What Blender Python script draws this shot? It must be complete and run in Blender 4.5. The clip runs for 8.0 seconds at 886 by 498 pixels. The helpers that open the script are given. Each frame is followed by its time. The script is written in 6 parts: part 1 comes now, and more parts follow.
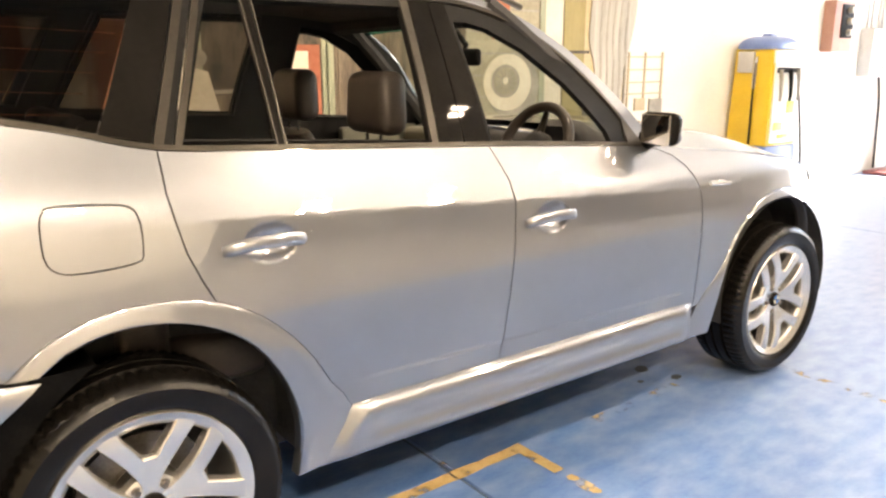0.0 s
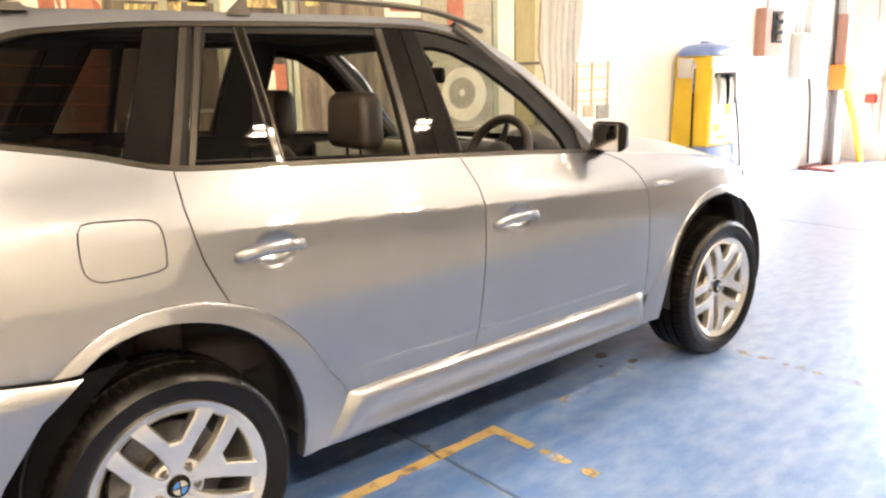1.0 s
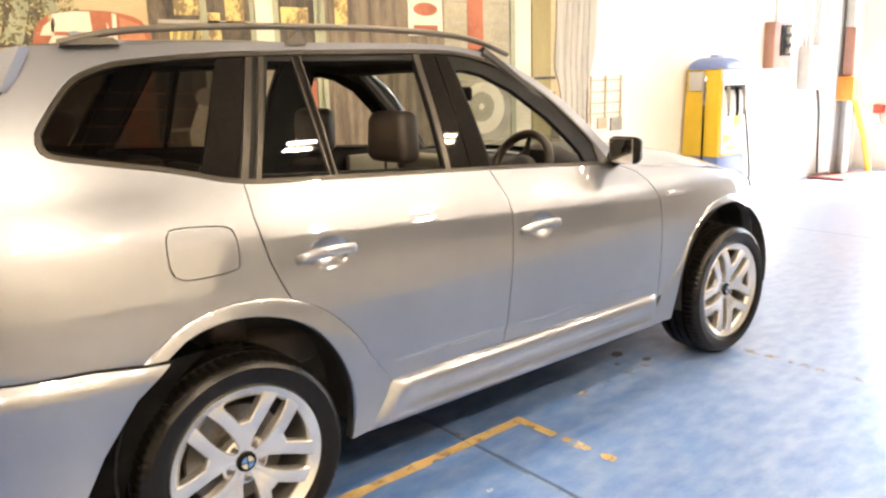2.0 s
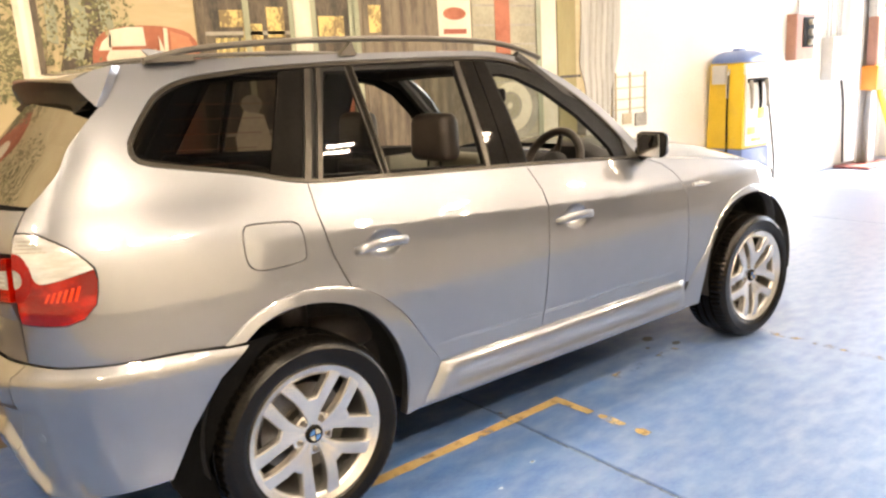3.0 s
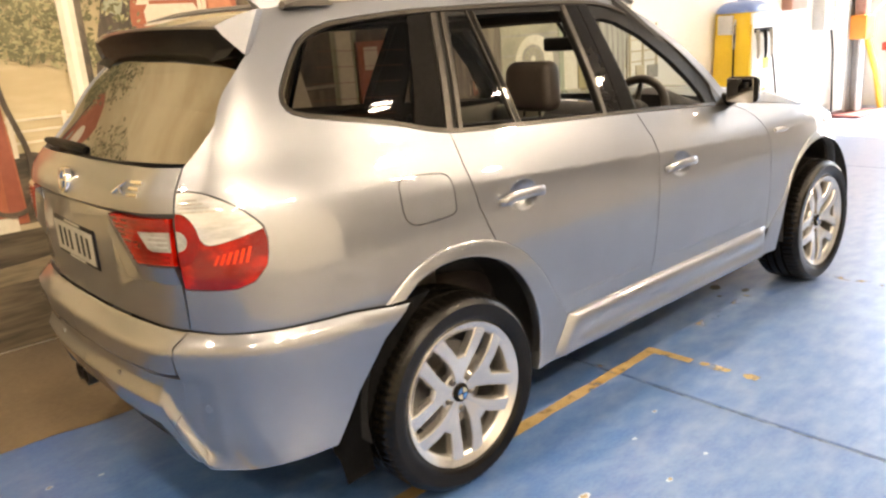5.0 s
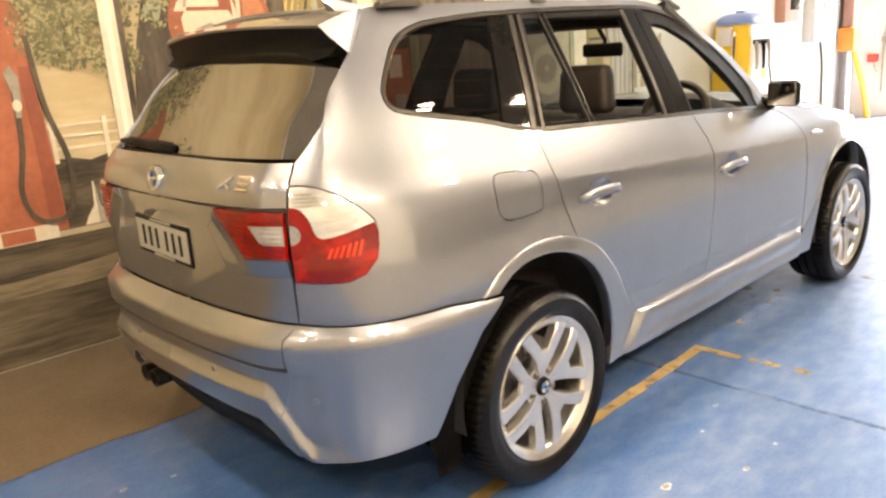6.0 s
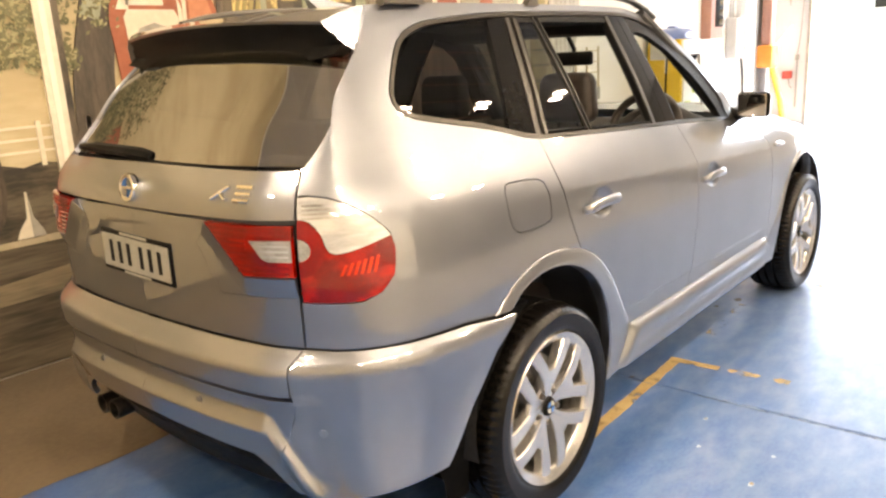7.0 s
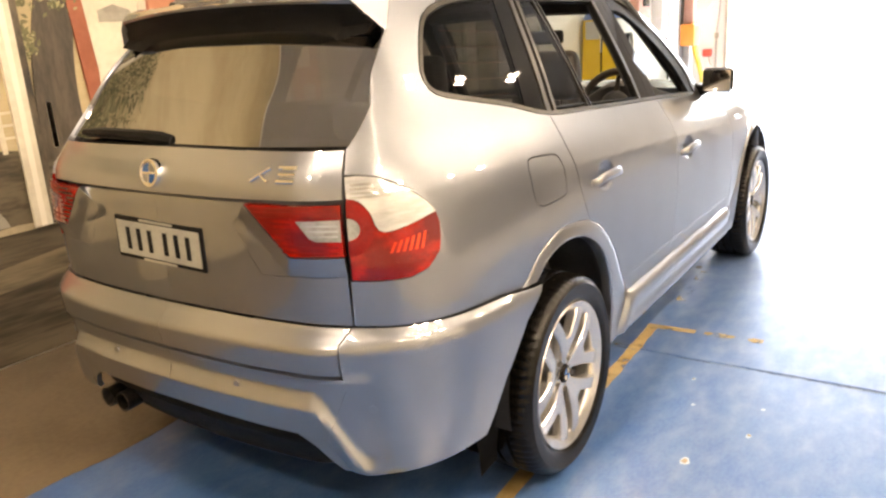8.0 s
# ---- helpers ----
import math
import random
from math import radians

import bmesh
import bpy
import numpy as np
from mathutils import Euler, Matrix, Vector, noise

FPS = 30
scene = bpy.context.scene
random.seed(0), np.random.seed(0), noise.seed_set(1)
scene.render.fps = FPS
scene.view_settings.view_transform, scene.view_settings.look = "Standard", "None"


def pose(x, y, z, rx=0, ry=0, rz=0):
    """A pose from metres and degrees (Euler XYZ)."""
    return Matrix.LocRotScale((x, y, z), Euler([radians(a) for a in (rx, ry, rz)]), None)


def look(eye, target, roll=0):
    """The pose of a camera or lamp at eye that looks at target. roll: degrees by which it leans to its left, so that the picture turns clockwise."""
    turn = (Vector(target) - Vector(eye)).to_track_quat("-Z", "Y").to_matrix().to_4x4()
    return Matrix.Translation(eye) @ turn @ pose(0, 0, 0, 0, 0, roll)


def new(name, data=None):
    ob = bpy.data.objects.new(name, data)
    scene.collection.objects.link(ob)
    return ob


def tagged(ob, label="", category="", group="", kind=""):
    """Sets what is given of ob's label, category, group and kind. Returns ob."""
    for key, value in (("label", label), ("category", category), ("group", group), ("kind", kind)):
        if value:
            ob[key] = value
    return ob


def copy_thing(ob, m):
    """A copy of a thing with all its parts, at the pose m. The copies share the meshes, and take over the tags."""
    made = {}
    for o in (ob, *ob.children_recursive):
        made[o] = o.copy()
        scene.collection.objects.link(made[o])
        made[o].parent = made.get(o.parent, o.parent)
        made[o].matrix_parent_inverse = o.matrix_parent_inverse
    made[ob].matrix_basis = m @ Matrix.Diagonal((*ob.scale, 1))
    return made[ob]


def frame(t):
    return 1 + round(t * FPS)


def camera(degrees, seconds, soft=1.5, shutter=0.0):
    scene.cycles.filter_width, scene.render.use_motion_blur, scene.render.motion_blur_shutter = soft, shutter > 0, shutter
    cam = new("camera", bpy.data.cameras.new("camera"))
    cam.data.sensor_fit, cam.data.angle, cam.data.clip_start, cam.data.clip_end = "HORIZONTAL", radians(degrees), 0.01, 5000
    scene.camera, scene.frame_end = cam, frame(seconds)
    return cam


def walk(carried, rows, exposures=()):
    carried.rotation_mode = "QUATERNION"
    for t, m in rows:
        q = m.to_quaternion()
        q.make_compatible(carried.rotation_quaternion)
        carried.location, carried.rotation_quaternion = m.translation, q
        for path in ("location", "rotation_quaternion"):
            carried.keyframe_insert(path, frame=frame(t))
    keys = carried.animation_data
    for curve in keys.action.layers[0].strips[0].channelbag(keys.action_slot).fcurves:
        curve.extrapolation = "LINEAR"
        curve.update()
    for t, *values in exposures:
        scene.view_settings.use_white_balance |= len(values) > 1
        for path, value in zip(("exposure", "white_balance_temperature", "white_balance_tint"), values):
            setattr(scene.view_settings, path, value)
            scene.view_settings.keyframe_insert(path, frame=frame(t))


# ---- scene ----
cam = camera(59.9, 8.0, soft=2.4)
PATH = [
    (0, (-0.434, -2.647, 1.42), (0.725, -1.09, 0.936), -0.1),
    (0.5, (-0.53, -2.801, 1.448), (0.643, -1.255, 0.963), -0.1),
    (1, (-0.667, -2.82, 1.465), (0.585, -1.332, 1.0), -1.5),
    (2.3, (-0.953, -3.079, 1.52), (0.26, -1.549, 1.084), -1.8),
    (2.5, (-0.974, -3.133, 1.525), (0.183, -1.566, 1.069), -2.4),
    (2.7, (-1.002, -3.139, 1.542), (0.134, -1.567, 1.053), -2.6),
    (3, (-1.119, -3.127, 1.54), (0.065, -1.577, 1.099), -3.3),
    (3.5, (-1.286, -3.096, 1.514), (-0.111, -1.54, 1.068), -4.2),
    (4, (-1.381, -2.959, 1.523), (-0.229, -1.397, 1.039), -3.8),
    (4.2, (-1.401, -2.885, 1.531), (-0.24, -1.339, 1.022), -4.3),
    (5.3, (-1.686, -2.584, 1.517), (-0.391, -1.158, 0.977), -4.9),
    (5.5, (-1.769, -2.55, 1.511), (-0.494, -1.106, 0.973), -6.9),
    (6, (-1.889, -2.434, 1.506), (-0.571, -1.02, 0.994), -4.2),
    (6.5, (-1.923, -2.276, 1.506), (-0.494, -0.954, 1.048), -5.0),
    (7, (-1.967, -2.122, 1.49), (-0.493, -0.865, 0.994), -3.1),
    (7.5, (-2.059, -2.0, 1.481), (-0.523, -0.822, 0.98), -3.4),
    (8, (-2.199, -1.894, 1.5), (-0.61, -0.81, 0.949), -3.6),
]
walk(cam, [(t, look(eye, target, roll)) for t, eye, target, roll in PATH],
     exposures=[(0, 3.97, 7500, 14), (2.5, 3.92, 7550, 14), (5.5, 3.78, 7650, 14), (8, 3.78, 7750, 15)])

# world, sun and exposure
world = bpy.data.worlds.new("sky")
scene.world = world
world.use_nodes = True
_wn = world.node_tree.nodes
_sky = _wn.new("ShaderNodeTexSky")
_sky.sky_type = "NISHITA"
_sky.sun_disc = False
_sky.sun_elevation, _sky.sun_rotation = radians(48), radians(109)
world.node_tree.links.new(_sky.outputs["Color"], _wn["Background"].inputs["Color"])
_wn["Background"].inputs["Strength"].default_value = 0.15
_sun = bpy.data.lights.new("sun", "SUN")
_sun.energy, _sun.angle, _sun.color = 4.0, radians(0.6), (1.0, 0.95, 0.87)
new("sun", _sun).matrix_world = look((30, -7, 23.5), (10, 0, 0))
scene.view_settings.exposure = 3.3

# ---------------------------------------------------------------- materials


def mat(name, c1, c2=None, rough=0.5, metal=0.0, scale=6.0, fine=60.0, stretch=(1, 1, 1), bump=0.0, bump_scale=None, coat=0.0, spread=(0.35, 0.65), rough2=None, c3=None, c3_scale=1.5, c3_at=(0.55, 0.7), alpha=None, spec=0.5, coat_ior=1.5, c3_detail=10, grain=0.35, glare_drift=0.0):
    m = bpy.data.materials.new(name)
    m.use_nodes = True
    n, l = m.node_tree.nodes, m.node_tree.links
    b = n["Principled BSDF"]
    b.inputs["Roughness"].default_value, b.inputs["Metallic"].default_value = rough, metal
    b.inputs["Coat Weight"].default_value, b.inputs["Coat Roughness"].default_value = coat, 0.015
    b.inputs["Coat IOR"].default_value = coat_ior
    b.inputs["Specular IOR Level"].default_value = spec
    b.inputs["Base Color"].default_value = (*c1, 1)
    if c2 is None and not bump:
        return m
    tc, mp = n.new("ShaderNodeTexCoord"), n.new("ShaderNodeMapping")
    mp.inputs["Scale"].default_value = stretch
    l.new(tc.outputs["Object"], mp.inputs["Vector"])

    def noise_node(sc, detail=6):
        t = n.new("ShaderNodeTexNoise")
        t.inputs["Scale"].default_value, t.inputs["Detail"].default_value = sc, detail
        l.new(mp.outputs["Vector"], t.inputs["Vector"])
        return t

    def ramp(src, a, z):
        r = n.new("ShaderNodeMapRange")
        r.interpolation_type = "SMOOTHSTEP"
        r.inputs["From Min"].default_value, r.inputs["From Max"].default_value = a, z
        l.new(src, r.inputs["Value"])
        return r.outputs["Result"]

    def mix(fac, a, z):
        x = n.new("ShaderNodeMix")
        x.data_type = "RGBA"
        l.new(fac, x.inputs["Factor"])
        for i, v in ((6, a), (7, z)):
            if isinstance(v, tuple):
                x.inputs[i].default_value = (*v, 1)
            else:
                l.new(v, x.inputs[i])
        return x.outputs[2]

    if c2 is not None:
        big, small = noise_node(scale), noise_node(fine, 8)
        add = n.new("ShaderNodeMath")
        add.operation = "MULTIPLY_ADD"
        add.inputs[1].default_value = grain
        l.new(small.outputs["Fac"], add.inputs[0])
        half = n.new("ShaderNodeMath")
        half.operation = "MULTIPLY"
        half.inputs[1].default_value = 1 - grain
        l.new(big.outputs["Fac"], half.inputs[0])
        l.new(half.outputs[0], add.inputs[2])
        fac = ramp(add.outputs[0], *spread)
        col = mix(fac, c1, c2)
        if c3 is not None:
            wear_glare = noise_node(c3_scale, c3_detail).outputs["Fac"]
            # Shifts the worn mottling paler towards +x: doorway glare put into the colour.
            if glare_drift:
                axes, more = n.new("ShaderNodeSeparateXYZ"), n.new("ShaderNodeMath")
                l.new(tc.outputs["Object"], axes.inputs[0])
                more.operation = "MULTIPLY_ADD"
                more.inputs[1].default_value = glare_drift
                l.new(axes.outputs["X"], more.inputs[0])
                l.new(wear_glare, more.inputs[2])
                wear_glare = more.outputs[0]
            f3 = ramp(wear_glare, *c3_at)
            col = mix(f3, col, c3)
        l.new(col, b.inputs["Base Color"])
        if rough2 is not None:
            rr = n.new("ShaderNodeMapRange")
            rr.inputs["From Min"].default_value, rr.inputs["From Max"].default_value = spread
            rr.inputs["To Min"].default_value, rr.inputs["To Max"].default_value = rough, rough2
            l.new(add.outputs[0], rr.inputs["Value"])
            l.new(rr.outputs["Result"], b.inputs["Roughness"])
    if bump:
        bp = n.new("ShaderNodeBump")
        bp.inputs["Strength"].default_value, bp.inputs["Distance"].default_value = bump, 0.01
        l.new(noise_node(bump_scale or fine).outputs["Fac"], bp.inputs["Height"])
        l.new(bp.outputs["Normal"], b.inputs["Normal"])
    if alpha is not None:
        l.new(ramp(noise_node(alpha[0], 10).outputs["Fac"], alpha[1], alpha[2]), b.inputs["Alpha"])
    return m


def glass(name, tint, rough=0.0, ior=1.45):
    """Thin pane: clear or tinted by a transparent shader, with a gloss that rises at the edges."""
    m = bpy.data.materials.new(name)
    m.use_nodes = True
    n, l = m.node_tree.nodes, m.node_tree.links
    n.remove(n["Principled BSDF"])
    t, g, f, x = n.new("ShaderNodeBsdfTransparent"), n.new("ShaderNodeBsdfGlossy"), n.new("ShaderNodeFresnel"), n.new("ShaderNodeMixShader")
    t.inputs["Color"].default_value = (*tint, 1)
    g.inputs["Roughness"].default_value = rough
    f.inputs["IOR"].default_value = ior
    l.new(f.outputs[0], x.inputs[0])
    l.new(t.outputs[0], x.inputs[1])
    l.new(g.outputs[0], x.inputs[2])
    l.new(x.outputs[0], n["Material Output"].inputs[0])
    return m


def glow(name, color, strength):
    m = bpy.data.materials.new(name)
    m.use_nodes = True
    b = m.node_tree.nodes["Principled BSDF"]
    b.inputs["Emission Color"].default_value = (*color, 1)
    b.inputs["Emission Strength"].default_value = strength
    b.inputs["Base Color"].default_value = (*color, 1)
    return m


PAINT = mat("silver_paint", (0.208, 0.219, 0.243), (0.232, 0.243, 0.267), 0.38, 0.90, 3.0, 900.0, coat=1.0, coat_ior=2.4)
TRIM = mat("satin_window_trim", (0.026, 0.0225, 0.018), (0.040, 0.035, 0.028), 0.34, 0.4, 8, 90, spec=0.3)
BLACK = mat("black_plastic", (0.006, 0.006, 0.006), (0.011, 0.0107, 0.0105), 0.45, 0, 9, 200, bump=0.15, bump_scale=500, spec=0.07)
GLOSS_BLACK = mat("gloss_black_pillar", (0.006, 0.0055, 0.005), (0.010, 0.009, 0.008), 0.04, 0, 5, 60, spec=0.08)
RUBBER = mat("tyre_rubber", (0.0036, 0.0032, 0.0027), (0.0066, 0.0057, 0.0047), 0.26, 0, 6, 60, bump=0.03, bump_scale=120, spec=0.22)
LINER = mat("wheel_arch_liner", (0.010, 0.010, 0.010), (0.022, 0.021, 0.020), 0.8, 0, 6, 60, bump=0.3, bump_scale=80)
FLAP = mat("matt_black_flap", (0.004, 0.004, 0.004), (0.008, 0.0078, 0.0076), 0.7, 0, 9, 120, spec=0.03)
ALLOY = mat("silver_alloy", (0.58, 0.57, 0.55), (0.64, 0.63, 0.61), 0.25, 0.85, 5, 120, coat=0.4)
DISC = mat("brake_steel", (0.16, 0.14, 0.12), (0.26, 0.24, 0.21), 0.4, 0.9, 6, 120)
CHROME = mat("chrome", (0.78, 0.77, 0.75), (0.84, 0.83, 0.81), 0.06, 1.0, 9, 90)
MIRROR = mat("mirror_glass", (0.60, 0.57, 0.54), None, 0.01, 1.0)
LEATHER = mat("dark_brown_leather", (0.040, 0.032, 0.027), (0.062, 0.050, 0.042), 0.45, 0, 7, 120, bump=0.2, bump_scale=260)
CLOTH = mat("charcoal_trim", (0.020, 0.020, 0.021), (0.034, 0.033, 0.034), 0.8, 0, 8, 160, bump=0.2, bump_scale=300)
GREYTRIM = mat("warm_grey_dash_trim", (0.20, 0.20, 0.16), (0.26, 0.25, 0.20), 0.6, 0, 8, 160, bump=0.1, bump_scale=300)
RED_LENS = mat("red_lamp_lens", (0.15, 0.0018, 0.001), (0.34, 0.006, 0.002), 0.12, 0, 9, 200, stretch=(1, 1, 1.6), spread=(0.40, 0.58), grain=0.12, coat=0.6, spec=0.3)
ORANGE_LENS = mat("orange_lamp_lens", (0.60, 0.022, 0.004), (0.70, 0.035, 0.006), 0.15, 0, 20, 140, coat=0.3)
CLEAR_LENS = mat("clear_lamp_lens", (0.55, 0.55, 0.55), (0.74, 0.74, 0.74), 0.14, 0.55, 14, 120, stretch=(1, 1, 5), grain=0.25, coat=1.0)
PLATE_WHITE = mat("number_plate_white", (0.28, 0.27, 0.225), (0.36, 0.345, 0.29), 0.4, 0, 10, 100)
PRIVACY = glass("privacy_glass", (0.11, 0.10, 0.09), ior=1.25)
FIXED = glass("grey_fixed_glass", (0.30, 0.29, 0.265), ior=1.3)
TINT = glass("lightly_tinted_glass", (0.62, 0.66, 0.62))
REAR_TINT = glass("dark_rear_glass", (0.13, 0.12, 0.11), ior=5.4)
BAND = glass("green_sun_band", (0.10, 0.45, 0.42))
BLUE = mat("blue_enamel", (0.05, 0.16, 0.42), (0.07, 0.2, 0.5), 0.2, 0, 20, 90, coat=0.6)

# ---------------------------------------------------------------- mesh tools


def link_part(name, mesh, parent, label=""):
    ob = new(name, mesh)
    ob.parent = parent
    ob.matrix_parent_inverse = parent.matrix_basis.inverted() if parent.parent is None else Matrix()
    return tagged(ob, label=label) if label else ob


def mesh_of(name, bm, material, smooth=None):
    me = bpy.data.meshes.new(name)
    bm.normal_update()
    if smooth is not None:
        for f in bm.faces:
            f.smooth = True
        for e in bm.edges:
            if len(e.link_faces) == 2 and e.calc_face_angle(0) > radians(smooth):
                e.smooth = False
    bm.to_mesh(me)
    bm.free()
    for m in (material if isinstance(material, (list, tuple)) else [material]):
        me.materials.append(m)
    return me


def part(name, bm, material, parent, label="", smooth=35):
    """Links a bmesh, in world coordinates, as one mesh under a thing or a part."""
    return link_part(name, mesh_of(name, bm, material, smooth), parent, label)


def solid(name, bm, material, label, category, group="", kind="", smooth=35):
    """A top-level thing of one mesh."""
    return tagged(new(name, mesh_of(name, bm, material, smooth)), label, category, group, kind)


def base(name, at, label, category, group="", kind=""):
    """A top-level thing with parts: an Empty at its base."""
    e = new(name)
    e.matrix_basis = Matrix.Translation(at)
    return tagged(e, label, category, group, kind)


def box(bm, lo, hi, bevel=0.0, m=None, seg=2):
    c = [(a + b) / 2 for a, b in zip(lo, hi)]
    d = [abs(b - a) for a, b in zip(lo, hi)]
    mm = Matrix.Translation(c) @ Matrix.Diagonal((*d, 1))
    if m is not None:
        mm = m @ mm
    v = bmesh.ops.create_cube(bm, size=1, matrix=mm)["verts"]
    if bevel:
        es = list({e for x in v for e in x.link_edges})
        bmesh.ops.bevel(bm, geom=es, offset=bevel, segments=seg, affect="EDGES", profile=0.5)
    return bm


def rod(bm, p, q, r1, r2=None, n=12):
    p, q = Vector(p), Vector(q)
    d = q - p
    m = Matrix.Translation((p + q) / 2) @ d.to_track_quat("Z", "Y").to_matrix().to_4x4()
    bmesh.ops.create_cone(bm, cap_ends=True, segments=n, radius1=r1, radius2=r1 if r2 is None else r2, depth=d.length, matrix=m)
    return bm


def tube(bm, pts, r, n=8):
    """A round bar along a line of points."""
    pts = [Vector(p) for p in pts]
    rings = []
    for i, p in enumerate(pts):
        d = (pts[min(i + 1, len(pts) - 1)] - pts[max(i - 1, 0)]).normalized()
        a = d.orthogonal().normalized() if i == 0 else (rings[-1][1] - d * rings[-1][1].dot(d)).normalized()
        b = d.cross(a)
        rr = r[i] if isinstance(r, (list, tuple)) else r
        rings.append(([bm.verts.new(p + (a * math.cos(t) + b * math.sin(t)) * rr) for t in (2 * math.pi * k / n for k in range(n))], a))
    for (u, _), (w, _) in zip(rings, rings[1:]):
        for k in range(n):
            bm.faces.new((u[k], u[(k + 1) % n], w[(k + 1) % n], w[k]))
    bm.faces.new(rings[0][0][::-1])
    bm.faces.new(rings[-1][0])
    return bm


def lathe(bm, prof, n, axis_m, close=False):
    """Turns a profile of (radius, height) about z, then lays it by axis_m."""
    rings = [[bm.verts.new(axis_m @ Vector((r * math.cos(t), r * math.sin(t), h))) for t in (2 * math.pi * k / n for k in range(n))] for r, h in prof]
    for u, w in zip(rings, rings[1:] + ([rings[0]] if close else [])):
        for k in range(n):
            bm.faces.new((u[k], u[(k + 1) % n], w[(k + 1) % n], w[k]))
    return rings


def spline(pts, step=0.04, closed=False):
    """A smooth line through points."""
    pts = [np.array(p, float) for p in pts]
    n = len(pts)
    out = []
    for i in range(n if closed else n - 1):
        g = (lambda j: pts[j % n]) if closed else (lambda j: pts[min(max(j, 0), n - 1)])
        a, b, c, d = g(i - 1), g(i), g(i + 1), g(i + 2)
        k = max(1, int(np.linalg.norm(c - b) / step))
        for j in range(k):
            t = j / k
            out.append(0.5 * (2 * b + (c - a) * t + (2 * a - 5 * b + 4 * c - d) * t * t + (3 * b - a - 3 * c + d) * t ** 3))
    if not closed:
        out.append(pts[-1])
    return [tuple(p) for p in out]


def grid(bm, rows, closed=False):
    """Quads between rows of points."""
    vs = [[bm.verts.new(p) for p in r] for r in rows]
    for u, w in zip(vs, vs[1:]):
        for k in range(len(u) - (0 if closed else 1)):
            bm.faces.new((u[k], u[(k + 1) % len(u)], w[(k + 1) % len(u)], w[k]))
    return vs


def slab(bm, pts, y0, y1):
    """A flat shape in the x-z plane, from depth y0 (front) to y1 (back)."""
    a = [bm.verts.new((x, y0, z)) for x, z in pts]
    b = [bm.verts.new((x, y1, z)) for x, z in pts]
    n = len(pts)
    bm.faces.new(a)
    bm.faces.new(b[::-1])
    for k in range(n):
        bm.faces.new((a[k], b[k], b[(k + 1) % n], a[(k + 1) % n]))
    bmesh.ops.recalc_face_normals(bm, faces=bm.faces[:])
    return bm

# ---------------------------------------------------------------- workshop shell
WALL_Y = 1.95
# Real wear, plus the doorway's glare painted in as paler blue towards +x.
BLUE_FLOOR = mat("worn_blue_floor_with_glare", (0.030, 0.098, 0.30), (0.060, 0.148, 0.345), 0.33, 0, 5.0, 60, stretch=(0.7, 1.3, 1), spread=(0.34, 0.66), c3=(0.215, 0.285, 0.42), c3_scale=11.0, c3_at=(0.30, 1.20), spec=1.0, c3_detail=12, grain=0.55, glare_drift=0.085, bump=0.03, bump_scale=220)
BEIGE_FLOOR = mat("bare_tan_concrete", (0.105, 0.078, 0.047), (0.150, 0.113, 0.072), 0.6, 0, 2.5, 40, bump=0.1, bump_scale=60)
JOINT = mat("joint_filler", (0.05, 0.075, 0.12), (0.09, 0.11, 0.15), 0.7, 0, 8, 60)
OCHRE = mat("worn_ochre_line", (0.29, 0.195, 0.07), (0.38, 0.28, 0.13), 0.5, 0, 10, 60, alpha=(14.0, 0.18, 0.46))
OCHRE_WORN = mat("mostly_worn_ochre_line", (0.36, 0.25, 0.09), (0.44, 0.34, 0.18), 0.5, 0, 10, 60, alpha=(16.0, 0.46, 0.74))
OCHRE_FAINT = mat("faint_ochre_traces", (0.34, 0.25, 0.11), (0.42, 0.34, 0.20), 0.5, 0, 10, 60, alpha=(11.0, 0.52, 0.70))
WHITE_WALL = mat("white_painted_wall", (0.72, 0.69, 0.62), (0.80, 0.77, 0.70), 0.7, 0, 1.3, 40, bump=0.1, bump_scale=30)
CREAM_WALL = mat("cream_painted_wall", (0.80, 0.73, 0.59), (0.84, 0.77, 0.63), 0.7, 0, 1.3, 40, bump=0.1, bump_scale=30)
CEIL = mat("dull_ceiling_sheet", (0.52, 0.505, 0.48), (0.58, 0.565, 0.54), 0.6, 0, 1.0, 30)
GREY_WALL = mat("pale_grey_wall", (0.55, 0.53, 0.52), (0.62, 0.60, 0.58), 0.7, 0, 1.5, 40, bump=0.1, bump_scale=30)
DIM_WALL = mat("dull_unseen_wall", (0.15, 0.14, 0.13), (0.20, 0.19, 0.175), 0.6, 0, 0.8, 30, bump=0.1, bump_scale=30)
APRON = mat("bright_concrete_apron", (0.66, 0.64, 0.60), (0.74, 0.72, 0.68), 0.8, 0, 0.8, 20)

bm = bmesh.new()
box(bm, (-400, -400, -0.40), (400, 400, -0.02))
solid("ground", bm, APRON, "pale concrete ground outside the workshop", "ground", kind="structure")
bm = bmesh.new()
box(bm, (-7.2, -8.2, -0.02), (11.0, 2.15, -0.008))
floor = solid("floor", bm, JOINT, "worn blue painted concrete workshop floor with ochre lines and painted-in doorway glare", "floor", kind="structure")
JOINTS = (-7.2, -4.10, 1.05, 6.20, 11.0)
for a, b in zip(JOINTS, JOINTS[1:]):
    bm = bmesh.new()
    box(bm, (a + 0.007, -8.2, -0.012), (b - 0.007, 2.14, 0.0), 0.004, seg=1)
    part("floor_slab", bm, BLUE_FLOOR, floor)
bm = bmesh.new()
edge = [(x, 0.70 + 0.02 * math.sin(3.1 * x) + 0.012 * math.sin(11 * x)) for x in np.linspace(-7.0, 3.2, 60)]
